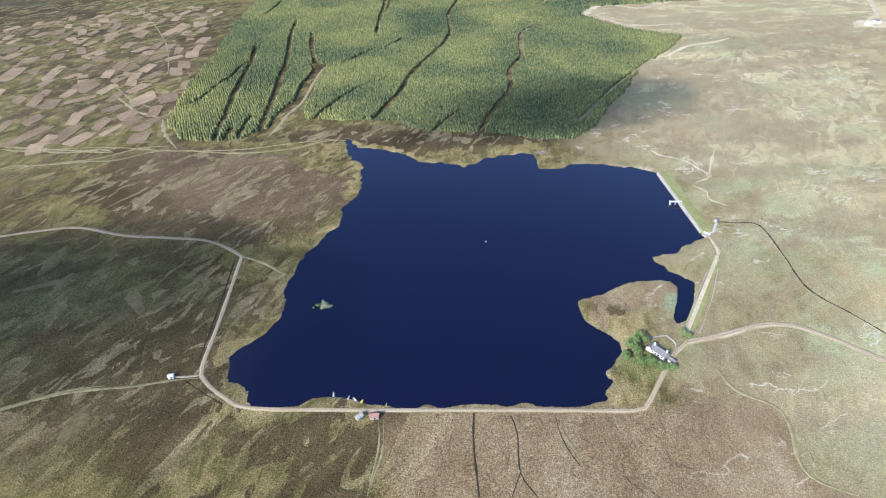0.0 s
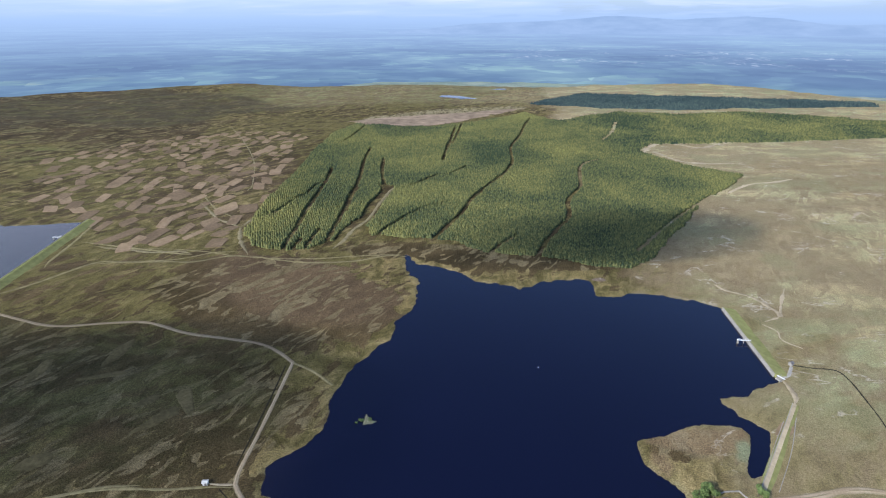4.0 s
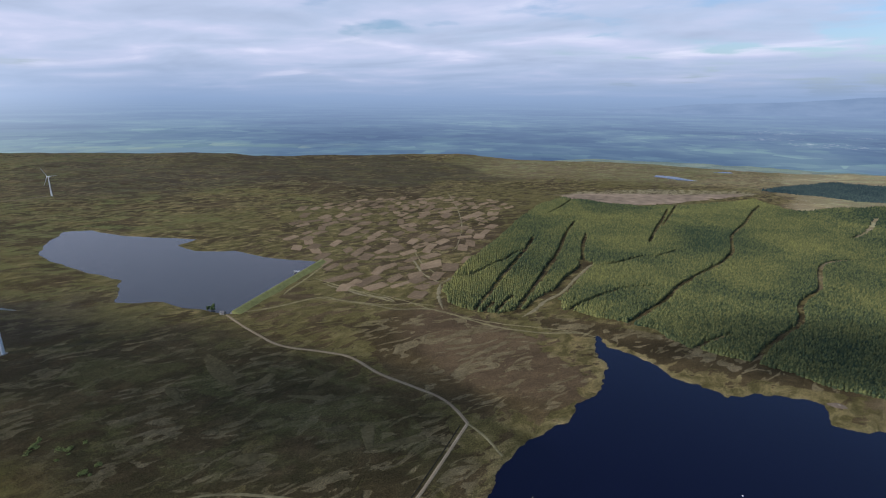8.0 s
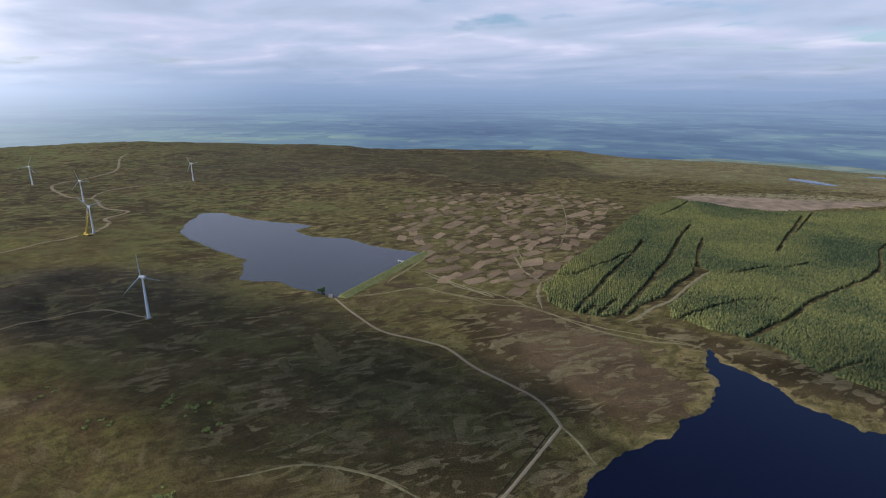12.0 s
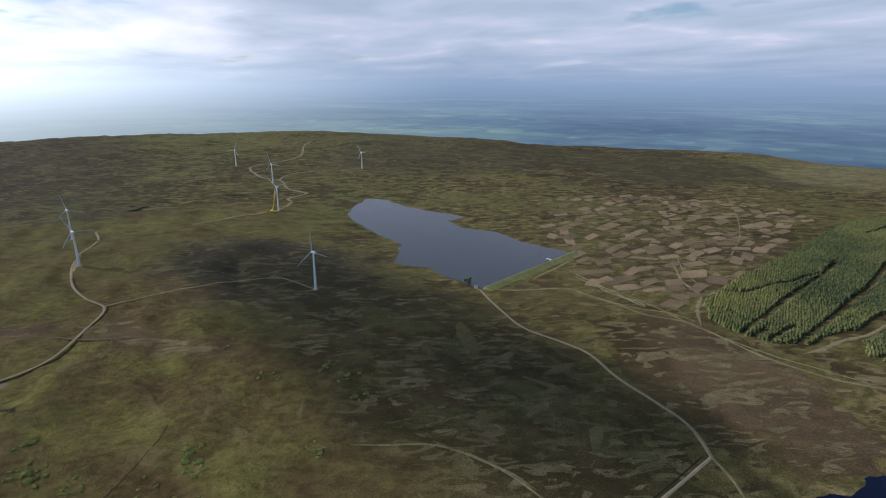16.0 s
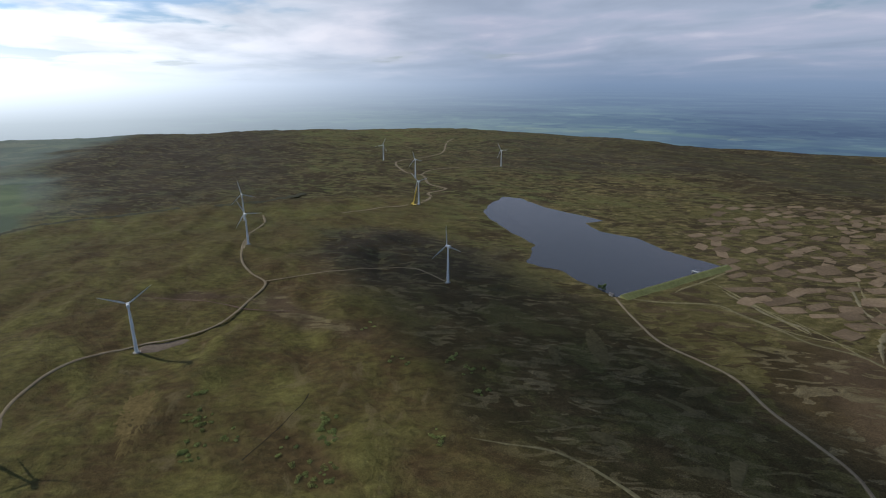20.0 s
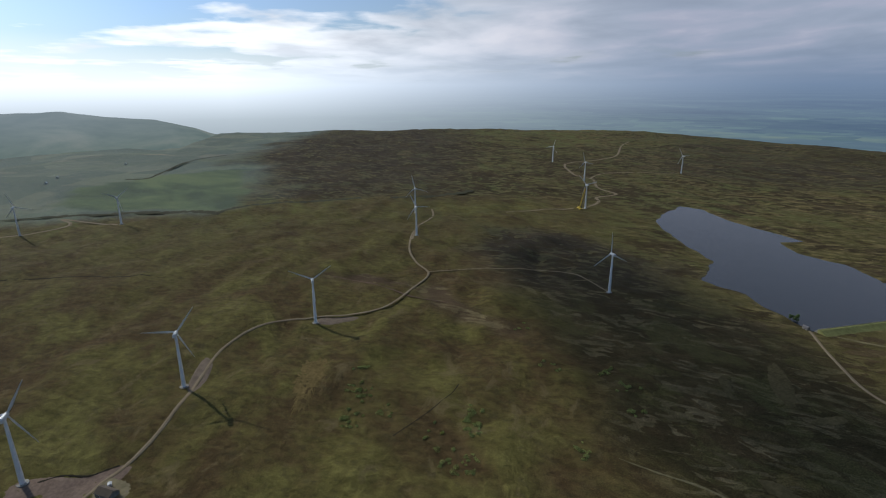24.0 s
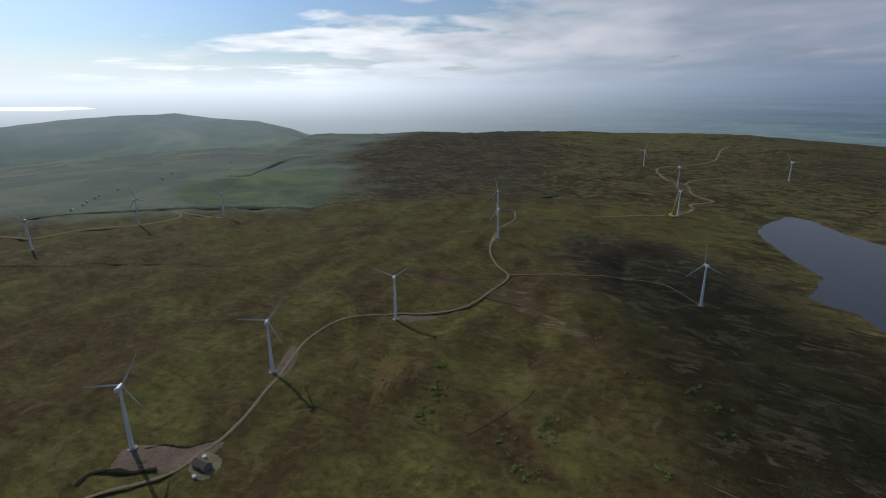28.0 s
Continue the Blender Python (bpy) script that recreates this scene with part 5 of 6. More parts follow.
patch("apron", [(-242, -194), (-249, -197), (-256, -195), (-256, -187), (-251, -179), (-242, -177), (-235, -179), (-236, -187)], M_PATH_PALE, "trodden earth apron round the stone substation", 0.26, "pavement", 1.5, 0.1)
ribbon("ditch", [(-218, -250), (-229, -250), (-234, -240), (-234, -226), (-239, -214)], 2.6, M_DITCH, "dark dug trench beside the gravel hardstanding", 0.25, 2, "ditch", 0.4)
ribbon("ditch", [(-251, -240), (-259, -224), (-260, -207), (-268, -194)], 1.2, M_DITCH, "dark cut edge of the gravel hardstanding", 0.22, 2, "ditch", 0.4)
patch("hardstanding", [(-353, -192), (-375, -196), (-397, -197), (-391, -189), (-371, -184), (-350, -185)], M_DIRT, "reddish gravel hardstanding round a turbine foot", 0.2, "pavement")
patch("hardstanding", [(-470, -119), (-481, -117), (-486, -90), (-480, -83), (-470, -104)], M_DIRT, "reddish gravel hardstanding round a turbine foot", 0.2, "pavement")
patch("grass_patch", [(-328, -103), (-348, -110), (-368, -111), (-386, -111), (-394, -100), (-381, -90), (-359, -93), (-332, -96)], M_GOLD, "golden dry grass on a worn slope", 0.12, "grass", 1.5, 0.35)
patch("yard", [(655, 872), (700, 868), (722, 890), (705, 912), (668, 900)], M_SAND, "bare pale yard round the far barns", 0.2, "ground", 5, 0.15)
patch("felled_ground", [(-338, 1223), (-291, 1285), (-211, 1322), (-75, 1388), (9, 1436), (-40, 1350), (-70, 1322), (-152, 1215), (-241, 1194)], M_PINK, "pinkish felled ground beyond the plantation", 0.6, "ground", 12, 0.12)
patch("bare_ground", [(166, 262), (172, 268), (176, 264), (170, 256), (163, 257)], M_PEAT, "purplish bare peat beside the pond", 0.1)
patch("bare_ground", [(86, 448), (94, 452), (99, 446), (90, 444)], M_DIRT, "pale stony ground at the lake head", 0.1)

patch("pool", [(-200, 1672), (-188, 1712), (-150, 1708), (-118, 1680), (-90, 1652), (-134, 1640)], M_LAKE, "small loch on the low ground beyond the forest", 0.4, "water", 20)
patch("pool", [(-52, 1878), (-26, 1916), (0, 1904), (-30, 1872)], M_LAKE, "small loch on the low ground beyond the forest", 0.4, "water", 20)


# ---- peat plots ----
def build_peat_plots():
    holder = tagged(new("peat_cuttings"), "patchwork of pinkish cut peat plots among heather", "peat plots", kind="structure")
    outline = [(-444, 475), (-359, 450), (-290, 470), (-285, 520), (-318, 620), (-340, 770), (-372, 960), (-420, 1090), (-560, 1080), (-720, 960), (-780, 800), (-640, 620), (-586, 576), (-493, 539)]
    rnd = random.Random(11)
    taken = []

    def plot(x, y, length, width, turn, skew):
        """One cut plot: a level patch with a low dug edge."""
        bm, rim, t = bmesh.new(), [], radians(turn)
        for q in range(20):
            an = 2 * math.pi * (q + 0.5) / 20
            c, s = math.cos(an), math.sin(an)
            cu = math.copysign(abs(s) ** 0.3, s) * width / 2 * rnd.uniform(0.93, 1.07)
            cv = math.copysign(abs(c) ** 0.3, c) * length / 2 * rnd.uniform(0.95, 1.05) + cu * skew
            px, py = x + cv * math.cos(t) - cu * math.sin(t), y + cv * math.sin(t) + cu * math.cos(t)
            rim.append(bm.verts.new((px, py, level(px, py) + 0.35)))
        top = bm.faces.new(rim)
        skirt = bmesh.ops.extrude_face_region(bm, geom=[top])
        for vert in skirt["geom"]:
            if isinstance(vert, bmesh.types.BMVert):
                vert.co.z -= 1.0
        part("peat_plot", bm, M_PEAT, holder)
        taken.append((x, y, max(length, width) * 0.42))

    near = [(-416, 499, 50, 15, 73, -0.4), (-390, 490, 23, 14, 93, 0.4), (-380, 504, 45, 17, 89, 0.3), (-359, 490, 30, 17, 71, 0), (-356, 528, 32, 12, 94, 0.6), (-390, 565, 27, 13, 80, 0.6), (-366, 570, 23, 13, 47, 0.3), (-340, 552, 23, 18, 64, 0.4), (-337, 510, 28, 9, 71, 0.3), (-300, 491, 26, 19, 100, 0), (-344, 598, 36, 24, 66, 0.6), (-316, 602, 33, 22, 115, -0.1), (-308, 645, 32, 20, 106, -0.2)]
    far = [(-529, 688, 60, 11, 108, -0.4), (-506, 699, 64, 14, 102, 0.5), (-565, 719, 113, 21, 105, -0.3), (-497, 782, 37, 24, 76, 0.4), (-523, 884, 34, 24, 127, -0.7), (-478, 893, 38, 20, 96, 0.8), (-430, 930, 45, 21, 90, 0.5), (-411, 967, 67, 21, 108, -0.3), (-473, 620, 32, 13, 98, 0.5), (-489, 601, 24, 14, 140, -1.0), (-390, 714, 32, 16, 90, 0.4), (-436, 646, 36, 28, 145, -0.5), (-456, 525, 30, 11, 97, 0.5), (-369, 684, 30, 13, 82, -0.3)]
    for row in near + far:
        plot(*row)
    a = radians(96)
    for i in range(-24, 25):
        for j in range(-14, 15):
            keep, du, dv = rnd.random(), rnd.uniform(-4, 4), rnd.uniform(-8, 8)
            u, v = i * 21 + du, j * 40 + (i % 2) * 17 + dv
            x, y = -500 + v * math.cos(a) - u * math.sin(a), 740 + v * math.sin(a) + u * math.cos(a)
            if keep < 0.22 or float(shore_distance(np.array([x]), np.array([y]), outline)[0]) > -4:
                continue
            if any(math.hypot(x - px, y - py) < 9 + pr for px, py, pr in taken[:27]):
                continue
            plot(x, y, rnd.uniform(24, 38), rnd.uniform(11, 18), 96 + rnd.gauss(0, 17), rnd.uniform(-0.2, 0.7))


build_peat_plots()


# ---- dams ----
def embankment(name, a, b, crest, top, back, label, front=5.0, flip=1, stone=True, track=False):
    """An earth dam from a to b; the water lies on the side that flip names."""
    base = new(name)
    a, b = Vector((*a, 0)), Vector((*b, 0))
    along = (b - a).normalized()
    side = Vector((-along.y, along.x, 0)) * flip
    n = max(6, int((b - a).length / 6))
    prof = {"turf_slope": [(-back, 0.1), (-back * 0.45, crest * 0.62), (-top / 2, crest), (-top / 2, -1.0), (-back, -1.0)], "crest": [(-top / 2, crest + 0.02), (0, crest + 0.12), (top / 2, crest + 0.02), (top / 2, -1.0), (-top / 2, -1.0)], "stone_face": [(top / 2, crest - 0.1), (top / 2 + front, -1.6), (top / 2, -1.8)]}
    for key, line in prof.items():
        bm = bmesh.new()
        rows = []
        rnd = random.Random(5)
        for i in range(n + 1):
            p = a + (b - a) * (i / n)
            w = 1 + rnd.uniform(-0.06, 0.06) if key == "turf_slope" else 1
            rows.append([bm.verts.new(p + side * (d * w) + Vector((0, 0, z))) for d, z in line])
        m = len(line)
        for r0, r1 in zip(rows, rows[1:]):
            for i in range(m):
                bm.faces.new((r0[i], r0[(i + 1) % m], r1[(i + 1) % m], r1[i]))
        bm.faces.new(rows[0])
        bm.faces.new(list(reversed(rows[-1])))
        part(key, bm, {"turf_slope": M_TURF, "crest": M_SAND if track else M_TURF, "stone_face": M_STONE if stone else M_TURF}[key], base)
    bm = bmesh.new()
    for i in range(n):
        p, q = a + (b - a) * (i / n), a + (b - a) * ((i + 0.98) / n)
        mid = (p + q) / 2 + side * (top / 2 - 0.2) + Vector((0, 0, crest + 0.2))
        box(bm, mid, ((q - p).length, 0.35, 0.5), math.atan2(along.y, along.x), 0.05)
    part("wave_wall", bm, M_STONE, base, "low pale stone wave wall")
    return tagged(base, label, "dam")


embankment("dam", (-484, 538), (-441, 349), 3.6, 3.0, 10, "straight grass-covered earth dam of the western reservoir", flip=-1)
embankment("dam", (186, 404), (187.5, 314), 2.0, 1.5, 12, "grass-backed dam with pale stone facing on the water", flip=-1, front=1.4)
embankment("dam", (186, 285), (137, 212), 1.2, 2.5, 6, "low earth dam carrying a pale track past a pond", flip=-1, front=3, track=True, stone=False)


# ---- small works at the water ----
def valve_tower(x, y, turn, label):
    """A round shaft in the water and the footbridge that leads to it from the dam."""
    base = new("valve_tower")
    base.matrix_basis = pose(x, y, 0, 0, 0, turn)
    bm = bmesh.new()
    rod(bm, (0, 0, -3), (0, 0, 2.6), 0.8, 0.75, 18)
    part("shaft", bm, M_CONC, base)
    bm = bmesh.new()
    rod(bm, (0, 0, 2.6), (0, 0, 2.9), 0.95, 0.9, 18)
    part("cap", bm, M_WHITE, base, "white painted round cap")
    bm = bmesh.new()
    box(bm, (4.5, 0, 2.5), (8.6, 1.1, 0.25), 0, 0.04)
    part("deck", bm, M_WHITE, base, "pale footbridge deck")
    for s in (-1, 1):
        rail = bmesh.new()
        rod(rail, (0.5, s * 0.5, 3.5), (8.5, s * 0.5, 3.5), 0.05, sides=6)
        rail = part("handrail", rail, M_WHITE, base)
        for i in range(6):
            bm = bmesh.new()
            rod(bm, (0.9 + i * 1.5, s * 0.5, 2.5), (0.9 + i * 1.5, s * 0.5, 3.5), 0.04, sides=6)
            part("baluster", bm, M_WHITE, rail)
    bm = bmesh.new()
    rod(bm, (4, 0, -3), (4, 0, 2.4), 0.35, sides=10)
    part("pier", bm, M_CONC, base)
    tagged(base, label, "valve tower")


valve_tower(178.5, 354, 0, "white valve tower reached by a footbridge from the dam")
valve_tower(-483, 483, 12, "grey-white valve tower beside the western grass dam")


def spillway():
    base = new("spillway")
    for s in (-1, 1):
        bm = bmesh.new()
        box(bm, (189.5, 311.5 + s * 2.0, 0.7), (5.0, 0.4, 1.8), radians(35), 0.05)
        part("side_wall", bm, M_STONE, base)
    bm = bmesh.new()
    box(bm, (189.5, 311.5, 0.3), (5.0, 4.0, 0.5), radians(35), 0.05)
    part("sill", bm, M_CONC, base)
    bm = bmesh.new()
    box(bm, (189.8, 311.5, 1.7), (1.2, 5.0, 0.25), radians(35), 0.04)
    part("footbridge", bm, M_WHITE, base, "pale footbridge deck")
    tagged(base, "pale concrete spillway at the corner of the dam", "spillway")
    ribbon("channel", [(191, 313), (196, 315), (203, 326)], 1.6, M_CONC, "pale concrete spillway channel", 0.25, 2, "channel", 0.05)
    hut = new("gauge_house")
    bm = bmesh.new()
    gable(bm, (203.5, 328, level(203.5, 328)), 2.6, 2.2, 2.0, 0.8, turn=0.6)
    part("wall", bm, M_STONE, hut)
    bm = bmesh.new()
    gable(bm, (203.5, 328, level(203.5, 328)), 2.6, 2.2, 2.0, 0.8, 0.25, 0.6, True, 0.15)
    part("roof", bm, M_SLATE, hut)
    tagged(hut, "small stone gauge house over the stream", "hut")


spillway()


def house(name, x, y, turn, length, width, wall_h, rise, wall_mat, roof_mat, label, category, windows=0, chimneys=0, door=True, door_mat=None):
    base = new(name)
    z = level(x, y) - 0.1
    spot = Matrix.Translation((x, y, z)) @ Matrix.Rotation(turn, 4, "Z")
    base.matrix_basis = spot
    bm = bmesh.new()
    gable(bm, (0, 0, 0), length, width, wall_h, rise)
    part("wall", bm, wall_mat, base)
    bm = bmesh.new()
    gable(bm, (0, 0, 0.02), length, width, wall_h, rise, 0.3, 0, True, 0.2)
    roof = part("roof", bm, roof_mat, base)
    for c in range(chimneys):
        bm = bmesh.new()
        cx = -length / 2 + 0.6 + c * (length - 1.2)
        box(bm, (cx, 0, wall_h + rise + 0.5), (0.9, 0.8, 1.6), 0, 0.04)
        rod(bm, (cx, 0, wall_h + rise + 1.3), (cx, 0, wall_h + rise + 1.7), 0.16, sides=8)
        part("chimney", bm, wall_mat, roof)
    for s in (-1, 1):
        for i in range(windows):
            wx = -length / 2 + length * (i + 0.7) / (windows + 0.4)
            bm = bmesh.new()
            box(bm, (wx, s * (width / 2 + 0.02), wall_h * 0.55), (1.1, 0.12, 1.2), 0, 0.02)
            win = part("window", bm, M_WHITE, base)
            bm = bmesh.new()
            box(bm, (wx, s * (width / 2 + 0.09), wall_h * 0.55), (0.9, 0.04, 1.0))
            part("pane", bm, M_DARK, win)
    if door:
        bm = bmesh.new()
        box(bm, (length * 0.08, -width / 2 - 0.03, 1.0), (1.0, 0.1, 2.0), 0, 0.02)
        part("door", bm, door_mat or M_SLATE, base)
    return tagged(base, label, category)


TURN = radians(-52)
house("house", 117.5, 198.5, TURN, 8.6, 4.8, 2.6, 1.8, M_RENDER, M_SLATE, "white rendered keeper's house with a grey slate roof", "house", 4, 2)
house("outbuilding", 114.3, 202.2, TURN + radians(90), 5.0, 3.4, 2.3, 1.3, M_RENDER, M_SLATE, "white outbuilding built against the house", "outbuilding", 1)
house("shed", 122.2, 192.5, TURN, 3.4, 2.6, 2.0, 0.9, M_RENDER, M_SLATE, "small white shed beside the house", "shed")
house("boathouse", -34.5, 160.2, radians(2), 4.0, 2.8, 1.9, 1.0, M_STONE, M_RED, "boathouse with a red tin roof beside the road", "boathouse", 1)
house("shed", -42.0, 159.8, radians(40), 3.4, 2.2, 1.8, 0.7, M_STONE, M_CONC, "low grey shed beside the boathouse", "shed")
house("hut", -144.5, 186.5, radians(8), 2.6, 1.8, 2.0, 0.4, M_RENDER, M_RENDER, "small white hut at the end of a track", "hut")
house("substation", -244, -187, radians(70), 11.0, 6.4, 2.9, 2.1, M_STONE, M_BARK, "stone substation with a dark gabled roof on gravel", "substation", 2)
house("kiosk", -251.5, -190, radians(30), 2.2, 1.6, 1.9, 0.3, M_WHITE, M_WHITE, "small white equipment kiosk on gravel", "kiosk", 0, 0, False)
house("kiosk", -234.5, -186, radians(60), 1.8, 1.4, 1.6, 0.3, M_WHITE, M_WHITE, "small white equipment kiosk on gravel", "kiosk", 0, 0, False)
house("barn", 680, 881, radians(15), 11, 6, 3.5, 1.6, M_RENDER, M_TOWER, "long white barn far off on pale grassland", "barn", 3, 0)
house("barn", 700, 893, radians(100), 10, 6, 3.5, 1.6, M_RENDER, M_SLATE, "small white barn beside a larger one", "barn", 2, 0)
house("pump_house", -450, 343, radians(20), 5, 3.5, 2.4, 1.2, M_STONE, M_SLATE, "small stone pump house at the dam end", "hut")


def wall_run(name, pts, height, thick, mat, label, category="wall"):
    """A dry wall along a line, with uneven coping."""
    bm = bmesh.new()
    line = curve_points(pts, 1.6) if len(pts) > 2 else [(pts[0][0] + (pts[1][0] - pts[0][0]) * i / 12, pts[0][1] + (pts[1][1] - pts[0][1]) * i / 12) for i in range(13)]
    rnd = random.Random(len(line))
    for (ax, ay), (bx, by) in zip(line, line[1:]):
        h = height * rnd.uniform(0.85, 1.1)
        mx, my = (ax + bx) / 2, (ay + by) / 2
        box(bm, (mx, my, level(mx, my) + h / 2 - 0.1), (math.hypot(bx - ax, by - ay) * 1.02, thick, h + 0.2), math.atan2(by - ay, bx - ax))
    return tagged(part(name, bm, mat, None), label, category)


wall_run("garden_wall", [(112, 207), (118, 210.5), (126, 212)], 0.9, 0.35, M_STONE, "pale garden wall round the house lawn")
wall_run("garden_wall", [(126, 212), (129, 205), (124, 197)], 0.8, 0.35, M_STONE, "low garden wall beside the road")
wall_run("stone_wall", [(172, 268), (156, 244), (137, 214)], 0.7, 0.35, M_STONE, "pale stone wall along the low dam", "wall")
wall_run("stone_wall", [(181, 272), (165, 243), (146, 214)], 0.6, 0.35, M_STONE, "grassy field wall below the low dam", "wall")


# ---- fences along the road ----
def fence(pts, label, gap=4.0):
    base = tagged(new("fence"), label, "fence", kind="structure")
    line = curve_points(pts, gap)
    for x, y in line:
        bm = bmesh.new()
        z = level(x, y)
        box(bm, (x, y, z + 0.5), (0.14, 0.14, 1.2))
        part("post", bm, M_BARK, base)
    for h in (0.5, 0.95):
        bm = bmesh.new()
        for (ax, ay), (bx, by) in zip(line, line[1:]):
            rod(bm, (ax, ay, level(ax, ay) + h), (bx, by, level(bx, by) + h), 0.012, sides=4)
        part("wire", bm, M_SLATE, base)
    return base


fence([(-95, 161.5), (-60, 160.5), (-48, 160.3)], "post and wire fence along the gravel road")
fence([(-24, 160), (14, 159.5), (54, 159), (92, 158.5), (104, 163)], "post and wire fence along the gravel road")


# ---- boats ----
def boat(x, y, turn, mat, label, size=2.6):
    base = new("rowing_boat")
    base.matrix_basis = pose(x, y, max(level(x, y), 0.0) - 0.05, 0, 0, turn)
    bm = bmesh.new()
    rows = []
    for i in range(9):
        t = i / 8
        w = size * 0.18 * math.sin(math.pi * min(1, t * 0.62 + 0.38)) ** 0.7 + 0.03
        sheer = 0.42 + 0.2 * t * t
        rows.append([bm.verts.new(((t - 0.5) * size, q * w, z)) for q, z in ((-1, sheer), (-0.75, 0.12), (0, 0.0), (0.75, 0.12), (1, sheer), (0.88, sheer), (0.62, 0.2), (0, 0.1), (-0.62, 0.2), (-0.88, sheer))])
    for r0, r1 in zip(rows, rows[1:]):
        for i in range(10):
            bm.faces.new((r0[i], r0[(i + 1) % 10], r1[(i + 1) % 10], r1[i]))
    bm.faces.new(rows[0])
    bm.faces.new(list(reversed(rows[-1])))
    part("hull", bm, mat, base)
    for t in (-0.22, 0.05, 0.25):
        bm = bmesh.new()
        box(bm, (t * size, 0, 0.32), (0.2, size * 0.28, 0.05))
        part("thwart", bm, M_BARK, base)
    return tagged(base, label, "boat", "boats on the shore")


boat(-57, 174.6, 95, M_HULL, "white rowing boat moored at the shore")
boat(-46, 171.4, 130, M_HULL, "white rowing boat drawn up on the shore")
boat(-42, 169.9, 60, M_HULL_Y, "yellow rowing boat drawn up on the shore")
boat(-29.5, 167.6, 80, M_HULL_Y, "yellow rowing boat beside the road", 2.3)
boat(-49, 172.4, 70, M_HULL, "white rowing boat drawn up on the shore", 2.4)


# ---- car at the house ----
def car(x, y, turn):
    base = new("car")
    base.matrix_basis = pose(x, y, level(x, y) + 0.22, 0, 0, turn)
    bm = bmesh.new()
    box(bm, (0, 0, 0.62), (4.1, 1.7, 0.62), 0, 0.14)
    part("body", bm, M_CAR, base, "dark grey painted car body")
    bm = bmesh.new()
    box(bm, (-0.25, 0, 1.15), (2.2, 1.45, 0.52), 0, 0.18)
    part("cabin", bm, M_DARK, base, "dark glazed cabin")
    for wx in (-1.3, 1.3):
        for s in (-1, 1):
            bm = bmesh.new()
            rod(bm, (wx, s * 0.68, 0.32), (wx, s * 0.88, 0.32), 0.32, sides=14)
            part("wheel", bm, M_DITCH, base)
    tagged(base, "dark grey car parked beside the white house", "car")


car(121.5, 190.8, 55)


# ---- crane ----
def crane(x, y):
    base = new("mobile_crane")
    base.matrix_basis = pose(x, y, level(x, y), 0, 0, 20)
    bm = bmesh.new()
    box(bm, (0, 0, 1.6), (12, 2.8, 1.4), 0, 0.15)
    part("carrier", bm, M_YELLOW, base)
    bm = bmesh.new()
    box(bm, (-1.5, 0, 3.4), (5, 2.6, 2.2), 0, 0.15)
    part("cabin", bm, M_YELLOW, base)
    for wx in (-4.6, -3.0, 2.2, 3.8, 5.2):
        for s in (-1, 1):
            bm = bmesh.new()
            rod(bm, (wx, s * 1.0, 0.75), (wx, s * 1.45, 0.75), 0.75, sides=14)
            part("wheel", bm, M_DARK, base)
    for s in (-1, 1):
        for wx in (-5, 5):
            bm = bmesh.new()
            box(bm, (wx, s * 2.6, 1.0), (0.5, 3.0, 0.4))
            rod(bm, (wx, s * 4.0, -0.2), (wx, s * 4.0, 1.1), 0.25, sides=8)
            part("outrigger", bm, M_YELLOW, base)
    foot, tip = Vector((0, 0, 4.2)), Vector((3.0, 7.0, 38))
    way = (tip - foot).normalized()
    s1 = way.cross(Vector((1, 0, 0))).normalized()
    s2 = way.cross(s1).normalized()
    bm = bmesh.new()
    n = 18
    for i in range(n):
        p, q = foot.lerp(tip, i / n), foot.lerp(tip, (i + 1) / n)
        c0 = [p + s1 * a + s2 * b for a, b in ((-0.6, -0.6), (0.6, -0.6), (0.6, 0.6), (-0.6, 0.6))]
        c1 = [q + s1 * a + s2 * b for a, b in ((-0.6, -0.6), (0.6, -0.6), (0.6, 0.6), (-0.6, 0.6))]
        for j in range(4):
            rod(bm, c0[j], c1[j], 0.16, sides=5)
            rod(bm, c0[j], c1[(j + 1) % 4], 0.10, sides=4)
    part("boom", bm, M_YELLOW, base, "yellow lattice boom")
    bm = bmesh.new()
    rod(bm, tip, tip + Vector((0, 0, -14)), 0.08, sides=5)
    box(bm, tip + Vector((0, 0, -14.5)), (0.8, 0.8, 1.2), 0, 0.1)
    part("hook_line", bm, M_SLATE, base)
    return tagged(base, "yellow mobile crane with a lattice boom beside a turbine", "crane")


crane(-946, 256)


# ---- trees and bushes ----
def leaf_cloud(bm, centre, size, count, rnd, leaf):
    for _ in range(count):
        d = Vector((rnd.gauss(0, 1), rnd.gauss(0, 1), rnd.gauss(0, 1)))
        d.normalize()
        p = Vector(centre) + Vector((d.x * size[0], d.y * size[1], d.z * size[2])) * rnd.uniform(0.55, 1.0)
        a = Vector((rnd.gauss(0, 1), rnd.gauss(0, 1), rnd.gauss(0, 0.6))).normalized() * leaf * rnd.uniform(0.6, 1.3)
        b = a.cross(d).normalized() * leaf * rnd.uniform(0.5, 1.0)
        v = [bm.verts.new(q) for q in (p - a, p - b, p + a + d * leaf * 0.4, p + b)]
        bm.faces.new(v)


